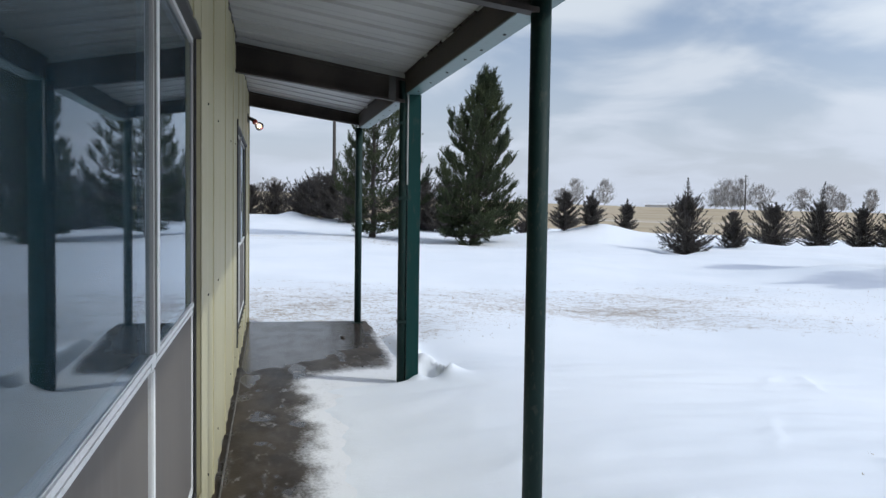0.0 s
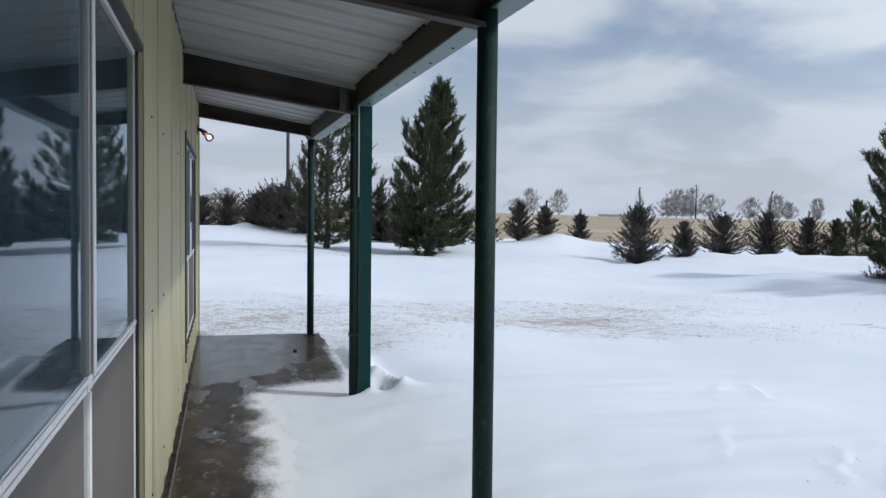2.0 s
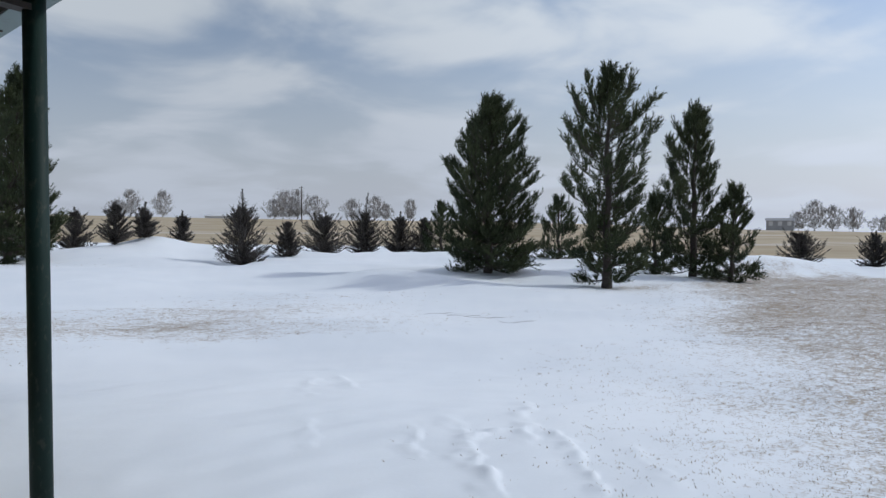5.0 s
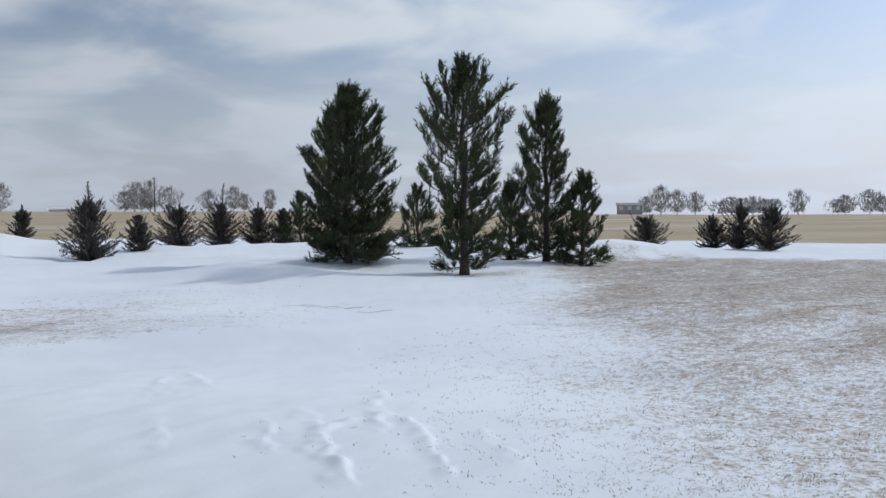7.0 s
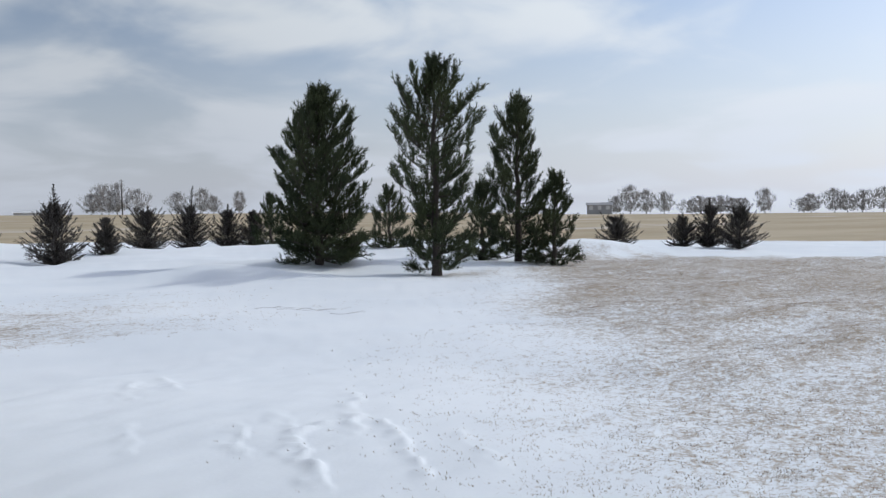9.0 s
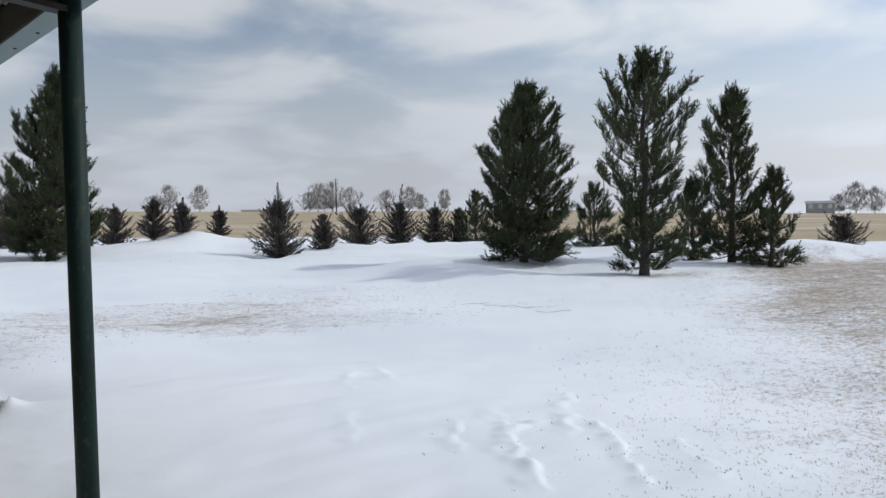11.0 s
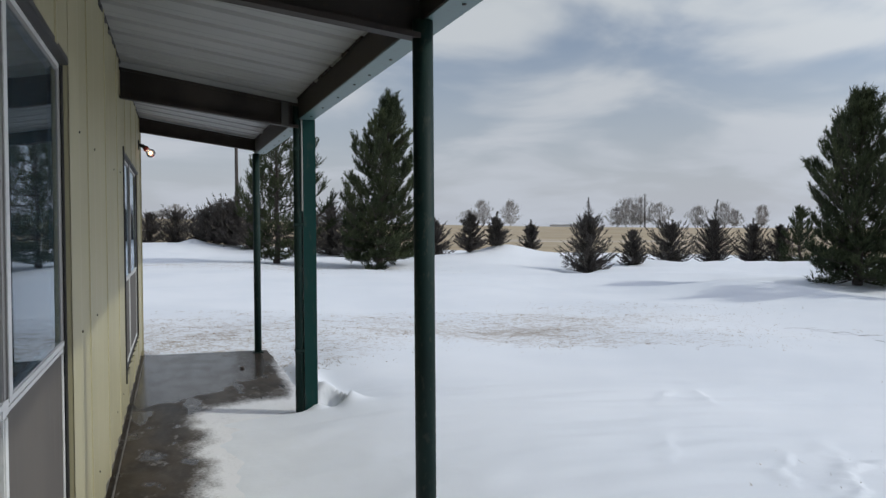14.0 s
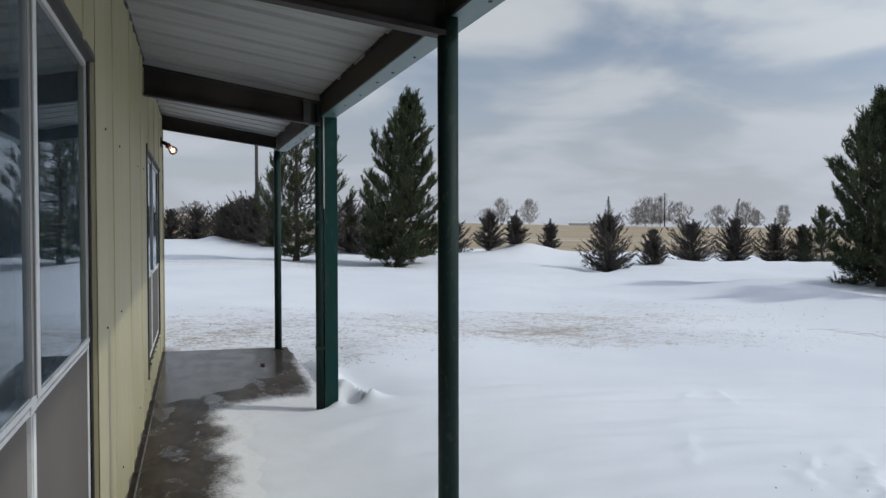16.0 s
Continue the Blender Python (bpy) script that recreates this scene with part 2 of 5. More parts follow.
def ground_mat():
    """Snow, with dry grass where the attribute bare rises and stubble where field rises."""
    m = bpy.data.materials.new("snow_and_grass")
    m.use_nodes = True
    nt = m.node_tree
    p = nt.nodes["Principled BSDF"]
    L = nt.links.new
    co = nt.nodes.new("ShaderNodeTexCoord")

    def noise_n(scale, detail, rough=0.55, stretch=None):
        n = nt.nodes.new("ShaderNodeTexNoise")
        n.inputs["Scale"].default_value, n.inputs["Detail"].default_value, n.inputs["Roughness"].default_value = scale, detail, rough
        if stretch:
            mp = nt.nodes.new("ShaderNodeMapping")
            mp.inputs["Scale"].default_value = stretch
            mp.inputs["Rotation"].default_value = (0, 0, radians(-12))
            L(co.outputs["Object"], mp.inputs["Vector"])
            L(mp.outputs[0], n.inputs["Vector"])
        else:
            L(co.outputs["Object"], n.inputs["Vector"])
        return n

    def rng(src, a, b, c=0.0, d=1.0):
        r = nt.nodes.new("ShaderNodeMapRange")
        r.interpolation_type = "SMOOTHSTEP"
        for k, v in (("From Min", a), ("From Max", b), ("To Min", c), ("To Max", d)):
            r.inputs[k].default_value = v
        L(src, r.inputs["Value"])
        return r.outputs[0]

    def math_n(op, a, b):
        n = nt.nodes.new("ShaderNodeMath")
        n.operation = op
        for i, v in enumerate((a, b)):
            if isinstance(v, (int, float)):
                n.inputs[i].default_value = v
            else:
                L(v, n.inputs[i])
        return n.outputs[0]

    def mixc(f, a, b):
        n = nt.nodes.new("ShaderNodeMix")
        n.data_type = "RGBA"
        L(f, n.inputs["Factor"])
        for i, v in ((6, a), (7, b)):
            if isinstance(v, tuple):
                n.inputs[i].default_value = (*v, 1)
            else:
                L(v, n.inputs[i])
        return n.outputs[2]

    bare = nt.nodes.new("ShaderNodeAttribute")
    bare.attribute_name = "bare"
    field = nt.nodes.new("ShaderNodeAttribute")
    field.attribute_name = "field"
    patch = noise_n(0.9, 5, 0.6, (0.8, 1.2, 1))
    speck = noise_n(24.0, 6, 0.75, (0.8, 1.2, 1))
    mid = noise_n(6.5, 5, 0.6, (0.85, 1.25, 1))
    both = math_n("ADD", math_n("ADD", math_n("MULTIPLY", patch.outputs["Fac"], 0.12), math_n("MULTIPLY", mid.outputs["Fac"], 0.27)), math_n("MULTIPLY", speck.outputs["Fac"], 0.61))
    cut = math_n("ADD", both, math_n("MULTIPLY", bare.outputs["Fac"], 0.27))
    gmask = math_n("MULTIPLY", rng(cut, 0.605, 0.76), rng(bare.outputs["Fac"], 0.0, 0.12))
    broad = noise_n(0.35, 4)
    snow = mixc(rng(broad.outputs["Fac"], 0.35, 0.65), (0.79, 0.82, 0.86), (0.845, 0.868, 0.9))
    gcol = mixc(rng(speck.outputs["Fac"], 0.35, 0.65), (0.23, 0.178, 0.128), (0.43, 0.355, 0.272))
    yard = mixc(gmask, snow, gcol)
    rows = noise_n(0.05, 7, 0.65, (0.6, 2.0, 1))
    fcol = mixc(rng(rows.outputs["Fac"], 0.35, 0.65), (0.37, 0.29, 0.18), (0.46, 0.38, 0.26))
    dust = rng(noise_n(0.03, 7, 0.65, (0.7, 1.6, 1)).outputs["Fac"], 0.55, 0.7, 0, 0.55)
    fcol = mixc(dust, fcol, (0.7, 0.68, 0.66))
    fm = rng(math_n("ADD", field.outputs["Fac"], math_n("MULTIPLY", patch.outputs["Fac"], 0.3)), 0.5, 0.75)
    L(mixc(fm, yard, fcol), p.inputs["Base Color"])
    p.inputs["Roughness"].default_value = 0.75
    p.inputs["Specular IOR Level"].default_value = 0.25
    p.inputs["Subsurface Weight"].default_value = 0.0
    fine = noise_n(28.0, 5, 0.65)
    rip = noise_n(2.2, 4, 0.55, (0.5, 2.4, 1))
    h = math_n("ADD", math_n("MULTIPLY", fine.outputs["Fac"], 0.1), math_n("ADD", math_n("MULTIPLY", rip.outputs["Fac"], 0.38), math_n("MULTIPLY", gmask, 0.25)))
    b = nt.nodes.new("ShaderNodeBump")
    b.inputs["Strength"].default_value, b.inputs["Distance"].default_value = 0.24, 0.05
    L(h, b.inputs["Height"])
    L(b.outputs[0], p.inputs["Normal"])
    return m


def slab_mat():
    """Wet concrete with melt water, refrozen ice patches and a dusting of blown snow towards the outer edge."""
    m = bpy.data.materials.new("wet_concrete")
    m.use_nodes = True
    nt = m.node_tree
    p = nt.nodes["Principled BSDF"]
    L = nt.links.new
    co = nt.nodes.new("ShaderNodeTexCoord")
    ns = {}
    for key, s, d, st in (("a", 0.9, 5, 1.0), ("b", 4.5, 6, 0.45), ("c", 55.0, 3, 0.6), ("d", 4.6, 4, 0.4), ("e", 17.0, 4, 0.4)):
        n = nt.nodes.new("ShaderNodeTexNoise")
        n.inputs["Scale"].default_value, n.inputs["Detail"].default_value = s, d
        mp = nt.nodes.new("ShaderNodeMapping")
        mp.inputs["Scale"].default_value = (1, st, 1)
        L(co.outputs["Object"], mp.inputs["Vector"])
        L(mp.outputs[0], n.inputs["Vector"])
        ns[key] = n.outputs["Fac"]

    def rng(src, a, b, c=0.0, d=1.0):
        r = nt.nodes.new("ShaderNodeMapRange")
        r.interpolation_type = "SMOOTHSTEP"
        for k, v in (("From Min", a), ("From Max", b), ("To Min", c), ("To Max", d)):
            r.inputs[k].default_value = v
        L(src, r.inputs["Value"])
        return r.outputs[0]

    def mth(op, a, b):
        n = nt.nodes.new("ShaderNodeMath")
        n.operation = op
        for i, v in enumerate((a, b)):
            if isinstance(v, (int, float)):
                n.inputs[i].default_value = v
            else:
                L(v, n.inputs[i])
        return n.outputs[0]

    def mixc(f, a, b):
        n = nt.nodes.new("ShaderNodeMix")
        n.data_type = "RGBA"
        L(f, n.inputs["Factor"])
        for i, v in ((6, a), (7, b)):
            if isinstance(v, tuple):
                n.inputs[i].default_value = (*v, 1)
            else:
                L(v, n.inputs[i])
        return n.outputs[2]

    wet = nt.nodes.new("ShaderNodeAttribute")
    wet.attribute_name = "pool"
    sn = nt.nodes.new("ShaderNodeAttribute")
    sn.attribute_name = "dusting"
    base = mixc(rng(ns["b"], 0.36, 0.62), (0.026, 0.018, 0.01), (0.056, 0.041, 0.025))
    base = mixc(rng(ns["e"], 0.45, 0.75, 0, 0.6), base, (0.08, 0.066, 0.05))
    pool = rng(mth("ADD", mth("ADD", wet.outputs["Fac"], mth("MULTIPLY", mth("SUBTRACT", ns["a"], 0.5), 0.9)), mth("MULTIPLY", mth("SUBTRACT", ns["b"], 0.5), 0.7)), 0.42, 0.56)
    puddle = rng(mth("ADD", ns["d"], mth("MULTIPLY", mth("SUBTRACT", ns["b"], 0.5), 0.25)), 0.54, 0.62)
    water = mth("MAXIMUM", pool, puddle)
    base = mixc(mth("MULTIPLY", water, 0.75), base, mixc(rng(ns["a"], 0.4, 0.6), (0.04, 0.035, 0.033), (0.056, 0.05, 0.047)))
    ice = mth("MULTIPLY", rng(ns["e"], 0.58, 0.66, 0, 0.85), rng(ns["d"], 0.48, 0.54))
    ice = mth("MULTIPLY", ice, mth("SUBTRACT", 1.0, pool))
    base = mixc(ice, base, (0.19, 0.18, 0.17))
    frost = rng(mth("ADD", mth("ADD", sn.outputs["Fac"], mth("MULTIPLY", mth("SUBTRACT", ns["b"], 0.5), 0.5)), mth("ADD", mth("MULTIPLY", mth("SUBTRACT", ns["c"], 0.5), 0.6), mth("MULTIPLY", mth("SUBTRACT", ns["e"], 0.5), 0.6))), 0.2, 1.2)
    base = mixc(frost, base, (0.825, 0.83, 0.845))
    L(base, p.inputs["Base Color"])
    r1 = mth("ADD", mth("ADD", mth("MULTIPLY", mth("SUBTRACT", 1.0, water), 0.25), 0.14), rng(ns["d"], 0.4, 0.6, 0, 0.07))
    p.inputs["Specular IOR Level"].default_value = 0.09
    r2 = mth("ADD", r1, mth("MULTIPLY", frost, 0.4))
    L(r2, p.inputs["Roughness"])
    b = nt.nodes.new("ShaderNodeBump")
    b.inputs["Strength"].default_value, b.inputs["Distance"].default_value = 0.25, 0.01
    hh = mth("MULTIPLY", mth("ADD", ns["b"], mth("MULTIPLY", ns["c"], 0.25)), mth("SUBTRACT", 1.0, mth("MULTIPLY", water, 0.8)))
    L(hh, b.inputs["Height"])
    L(b.outputs[0], p.inputs["Normal"])
    return m


GROUND, SLAB = ground_mat(), slab_mat()


# ---- makers ----
def thing(name, at, label, category, group="", kind="", turn=0.0):
    e = new(name)
    e.empty_display_size = 0.1
    e.matrix_basis = pose(*at, 0, 0, turn)
    return tagged(e, label, category, group, kind)


def mesh_from(name, verts, faces, material, smooth=False):
    me = bpy.data.meshes.new(name)
    me.from_pydata(verts, [], faces)
    me.materials.append(material)
    if smooth:
        me.shade_smooth()
    me.update()
    return me


def piece(name, me, parent, label="", at=None):
    ob = new(name, me)
    ob.parent = parent
    if at is not None:
        ob.matrix_basis = at
    return tagged(ob, label)


def part(name, bm, material, parent, label="", smooth=False):
    me = bpy.data.meshes.new(name)
    bm.normal_update()
    bm.to_mesh(me)
    bm.free()
    me.materials.append(material)
    if smooth:
        me.shade_smooth()
    return piece(name, me, parent, label)


def box(bm, x0, x1, y0, y1, z0, z1, bevel=0.0):
    r = bmesh.ops.create_cube(bm, size=1.0)
    vs = r["verts"]
    for v in vs:
        v.co = Vector((x0 + (v.co.x + 0.5) * (x1 - x0), y0 + (v.co.y + 0.5) * (y1 - y0), z0 + (v.co.z + 0.5) * (z1 - z0)))
    if bevel:
        es = list({e for v in vs for e in v.link_edges})
        bmesh.ops.bevel(bm, geom=es, offset=bevel, segments=2, affect="EDGES", clamp_overlap=True)
    return vs


def boxed(name, dims, material, parent, label="", bevel=0.004):
    bm = bmesh.new()
    box(bm, *dims, bevel=bevel)
    return part(name, bm, material, parent, label)


def tube(bm, path, radii, sides=10, caps=True):
    rings = []
    for i, c in enumerate(path):
        c = Vector(c)
        d = (Vector(path[min(i + 1, len(path) - 1)]) - Vector(path[max(i - 1, 0)])).normalized()
        a = d.cross(Vector((0.31, 0.95, 0.05))).normalized() if abs(d.z) > 0.5 else d.cross(Vector((0, 0, 1))).normalized()
        b = d.cross(a)
        rings.append([bm.verts.new(c + radii[i] * (math.cos(2 * math.pi * k / sides) * a + math.sin(2 * math.pi * k / sides) * b)) for k in range(sides)])
    for p, q in zip(rings, rings[1:]):
        for k in range(sides):
            bm.faces.new((p[k], p[(k + 1) % sides], q[(k + 1) % sides], q[k]))
    if caps:
        bm.faces.new(rings[0][::-1])
        bm.faces.new(rings[-1])


def prism(profile, start, end, axis="y"):
    """A bmesh of a closed profile drawn along an axis; profile points are (u, w) across it, shifted by start and end."""
    bm = bmesh.new()
    ends = []
    for s in (start, end):
        ends.append([bm.verts.new((u + s[0], s[1], w + s[2]) if axis == "y" else (s[0], u + s[1], w + s[2])) for u, w in profile])
    n = len(profile)
    for k in range(n):
        bm.faces.new((ends[0][k], ends[0][(k + 1) % n], ends[1][(k + 1) % n], ends[1][k]))
    bm.faces.new(ends[0][::-1])
    bm.faces.new(ends[1])
    bmesh.ops.recalc_face_normals(bm, faces=bm.faces)
    return bm


# ---- the land ----
CREST = 350.0
SLOPES_AZ = (-180, -90, -40, -1.6, 1.7, 18, 24.7, 31, 38, 50, 59, 66, 78, 110, 180)
SLOPES = (0.004, 0.012, 0.016, 0.0177, 0.0160, 0.0079, 0.0053, 0.0035, 0.0022, -0.0016, -0.0072, -0.0092, -0.0108, -0.009, 0.004)
DRIFTS = (  # x, y, height, half length, half width, turn of the long axis
    (13.0, 32.6, 0.5, 1.1, 1.4, 15), (11.4, 31.6, 0.46, 2.6, 1.8, 12), (14.6, 30.6, 0.42, 1.4, 1.0, 110),
    (1.5, 44.0, 0.3, 5.0, 2.6, 0), (1.3, 43.4, 0.2, 0.5, 0.5, 0), (29.0, 17.6, 0.45, 2.8, 1.7, -30), (25.6, 20.5, 0.22, 3.5, 1.6, -35),
    (21.0, 27.5, 0.3, 6.0, 1.4, -38), (13.4, 17.8, 0.2, 2.6, 1.3, 112), (16.6, 21.2, 0.2, 3.2, 1.3, 114), (18.6, 18.2, 0.14, 2.2, 1.1, 105),
    (13.45, 27.45, -0.3, 0.55, 0.9, -30), (7.5, 24.0, 0.12, 6.0, 2.0, 0), (3.0, 19.0, 0.1, 7.0, 1.6, 5), (33.5, 15.0, 0.15, 5.0, 1.2, -20))
SCARPS = (  # broken crust edges: corner points of each, and its rise
    (((5.31, 5.07), (4.80, 4.54), (4.44, 4.16)), 0.028), (((4.72, 4.14), (4.51, 3.84), (4.27, 3.55), (3.95, 3.16)), 0.038),
    (((4.50, 4.44), (4.16, 4.39), (3.86, 4.11), (3.76, 3.85), (3.50, 3.45)), 0.045), (((3.98, 4.78), (3.78, 4.52), (3.60, 4.25)), 0.026),
    (((4.47, 6.82), (4.01, 6.24)), 0.018), (((4.70, 6.75), (4.48, 6.25)), 0.032), (((4.83, 3.63), (4.66, 3.45)), 0.018), (((4.52, 3.2), (4.36, 2.95)), 0.02),
    (((4.40, 4.88), (4.15, 4.48)), 0.02), (((3.5, 5.3), (3.2, 4.8)), 0.014))


def bumps(x, y, seed, size, octaves=3):
    """Smooth rolling noise from sines, for arrays."""
    rs = np.random.RandomState(seed)
    out, amp, total = 0.0, 1.0, 0.0
    for o in range(octaves):
        for k in range(5):
            a, ph = rs.uniform(0, 2 * math.pi), rs.uniform(0, 2 * math.pi)
            f = 2 * math.pi / size * (2 ** o) * rs.uniform(0.7, 1.4)
            out = out + amp * np.sin((x * math.cos(a) + y * math.sin(a)) * f + ph + 0.8 * np.sin((y * math.cos(a) - x * math.sin(a)) * f * 0.6 + ph * 2))
        total += amp * 2.2
        amp *= 0.5
    return out / total


def smooth(a, b, v):
    t = np.clip((v - a) / (b - a), 0, 1)
    return t * t * (3 - 2 * t)


def height(x, y):
    x, y = np.asarray(x, float), np.asarray(y, float)
    r, az = np.hypot(x, y), np.degrees(np.arctan2(x, y))
    g = np.interp(az, SLOPES_AZ, SLOPES)
    z = -0.15 + g * np.minimum(r, CREST) + (g - 0.0075) * np.maximum(r - CREST, 0)
    yard = smooth(60, 40, r)
    z = z + yard * smooth(6, 14, r) * (0.06 * bumps(x, y, 3, 7.0) + 0.05 * bumps(x * 0.5 + y * 0.2, y * 1.3, 4, 5.0))
    for cx, cy, h, a, b, turn in DRIFTS:
        c, s = math.cos(radians(turn)), math.sin(radians(turn))
        u, v = (x - cx) * c + (y - cy) * s, -(x - cx) * s + (y - cy) * c
        z = z + h * np.exp(-(u / a) ** 2 - (v / b) ** 2)
    # drift blown against the porch, over the slab's edge
    lip = 0.70 + 0.10 * bumps(y, y * 0.3, 8, 1.7) + 0.03 * bumps(x, y, 88, 0.5) - 0.12 * smooth(6.2, 3.0, y)
    level = -0.012 + 0.016 * smooth(lip - 0.2, lip + 0.2, x) + 0.004 * bumps(x, y, 91, 0.5) * smooth(lip + 0.5, lip, x) + 0.11 * smooth(lip, lip + 1.5, x)
    over = smooth(7.8 + 0.12 * bumps(x, y, 5, 0.9), 7.25, y)
    out = smooth(8.0, 2.5, x)
    z = z * (1 - over) + over * (level * out + (z + 0.06) * (1 - out))
    near = smooth(9.5, 7.5, y) * smooth(10, 4, x) * smooth(0.5, 1.6, x) * (1 - over)
    z = z + near * 0.10
    under = smooth(2.4, 1.5, x) * smooth(12.4, 11.2, y) * smooth(7.0, 7.9, y)
    z = z - under * np.maximum(z + 0.10, 0)
    # the ridge of snow along the slab's outer edge
    z = z + 0.17 * np.exp(-((x - 1.62) / 0.16) ** 2) * smooth(7.6, 8.0, y) * smooth(10.6, 9.4, y)
    # hollow scooped out by the wind beside the middle post, with a steep bank on its far and outer side
    u, v = (x - 1.62) / 0.155, (y - 7.5) / 0.30
    d = np.hypot(u, v) + 0.05 * bumps(x, y, 66, 0.4, 2)
    bank = smooth(-0.7, 0.3, (0.85 * u + 0.5 * v) / np.maximum(np.hypot(u, v), 0.05))
    z = z - 0.05 * smooth(1.05, 0.75, d) + 0.12 * bank * smooth(0.82, 1.06, d) * np.exp(-(np.maximum(d - 1.0, 0) / 0.6) ** 1.3)
    z = z + 0.05 * np.exp(-((x - 1.46) / 0.07) ** 2 - ((y - 7.2) / 0.06) ** 2)
    # thin crust edges left by the wind: a slow rise that breaks off sharply on one side
    close = np.hypot(x - 4.3, y - 4.8) < 3.2
    for i, (line, rise) in enumerate(SCARPS if close.any() else ()):
        px = x + 0.05 * bumps(x, y, 60 + i, 0.45, 3)
        py = y + 0.05 * bumps(x, y, 80 + i, 0.45, 3)
        best, lift = np.full(x.shape, 9.0), np.zeros(x.shape)
        for (x0, y0), (x1, y1) in zip(line, line[1:]):
            L = math.hypot(x1 - x0, y1 - y0)
            ux, uy = (x1 - x0) / L, (y1 - y0) / L
            a = np.clip((px - x0) * ux + (py - y0) * uy, 0, L)
            off = np.hypot(px - x0 - a * ux, py - y0 - a * uy)
            side = -(px - x0) * uy + (py - y0) * ux
            nearer = off < best
            best = np.where(nearer, off, best)
            lift = np.where(nearer, np.where(side < 0, off, -off), lift)
        z = z + 0.7 * rise * (0.6 + 0.5 * bumps(x, y, 40 + i, 0.3, 2)) * smooth(0.2, 0.0, best) * smooth(-0.014, 0.012, lift)
    z = z + yard * 0.012 * bumps(x * 0.6, y * 1.6, 12, 1.3) * smooth(2, 4, r) * smooth(0.7, 1.6, x + 2 * smooth(11.2, 12.5, y))
    return z


def bare_mask(x, y):
    """How far the grass shows through the snow: a scoured band across the yard, the open lawn, and patches under the pines."""
    r = np.hypot(x, y)
    wob = bumps(x, y, 31, 5.0)
    streak = bumps(x * 0.35 + y * 0.1, y * 1.5, 37, 2.2)
    band = smooth(9.6, 11.2, y + wob * 0.8) * smooth(16.0, 13.2, y + wob * 0.8 - 0.12 * x) * smooth(13.0, 6.0, x + wob) * (0.53 + 0.10 * streak)
    edge = 0.70 * x + 0.9 - y + wob * 0.6
    side = smooth(-1.6, 3.4, edge) * smooth(2.6, 5.4, x) * smooth(36, 30, r + 1.5 * streak) * (0.59 + 0.22 * smooth(6, 20, r) + 0.08 * streak * smooth(6, 12, r))
    back = smooth(25, 28, y + wob) * smooth(35, 31, y + wob) * smooth(11, 6, x) * 0.42
    under = 0.7 * np.exp(-((x - 18.2) / 2.2) ** 2 - ((y - 14.0) / 0.9) ** 2) + 0.5 * np.exp(-((x - 23.8) / 2.4) ** 2 - ((y - 16.0) / 0.9) ** 2) + 0.35 * np.exp(-((x - 17.6) / 1.6) ** 2 - ((y - 18.0) / 0.7) ** 2)
    return np.clip(np.maximum.reduce([band, side, back, under]), 0, 1)


def land():
    az = np.concatenate([np.arange(-180, -12, 4.0), np.arange(-12, 94, 0.24), np.arange(94, 180, 4.0)])
    rr = np.concatenate([[0.05, 0.4, 0.8], np.arange(1.1, 9.0, 0.045), 9.0 * 1.034 ** np.arange(0, 110), np.geomspace(365, 4200, 22)])
    A, R = np.meshgrid(np.radians(az), rr, indexing="ij")
    X, Y = R * np.sin(A), R * np.cos(A)
    Z = height(X, Y)
    na, nr = X.shape
    me = bpy.data.meshes.new("ground")
    idx = np.arange(na * nr).reshape(na, nr)
    nxt = np.roll(idx, -1, axis=0)
    quads = np.stack([idx[:, :-1], idx[:, 1:], nxt[:, 1:], nxt[:, :-1]], -1).reshape(-1, 4)
    quads = quads[:, ::-1]
    co = np.stack([X, Y, Z], -1).reshape(-1, 3)
    me.vertices.add(len(co))
    me.vertices.foreach_set("co", co.ravel())
    me.loops.add(quads.size)
    me.loops.foreach_set("vertex_index", quads.ravel().astype(np.int32))
    me.polygons.add(len(quads))
    me.polygons.foreach_set("loop_start", np.arange(0, quads.size, 4, dtype=np.int32))
    me.update(calc_edges=True)
    me.shade_smooth()
    b = me.attributes.new("bare", "FLOAT", "POINT")
    b.data.foreach_set("value", bare_mask(co[:, 0], co[:, 1]).astype(np.float32))
    r = np.hypot(co[:, 0], co[:, 1])
    f = me.attributes.new("field", "FLOAT", "POINT")
    f.data.foreach_set("value", smooth(45, 51, r + 1.5 * bumps(co[:, 0], co[:, 1], 9, 14)).astype(np.float32))
    me.materials.append(GROUND)
    if me.polygons[5000].normal.z < 0:
        me.flip_normals()
    ob = new("ground", me)
    tagged(ob, "snow-covered yard and tan stubble field reaching the horizon", "ground", kind="structure")


land()


def at_az(az, r, sink=0.03):
    x, y = r * math.sin(radians(az)), r * math.cos(radians(az))
    return x, y, float(height(x, y)) - sink


# ---- the house: front wall, windows, roof ----
WALL_END, WALL_START = 11.15, -6.0
W1, W2 = (-0.95, 3.755), (7.43, 10.42)
SILL, HEAD = 0.325, 2.09
RIB, LAP, RISE = 0.36, 0.19, 0.022


def deck_z(x, y):
    return 2.74 + 0.0132 * (y - 7.2) - 0.172 * x


def eave_z(y):
    return 2.312 + 0.011 * (y - 4.0)


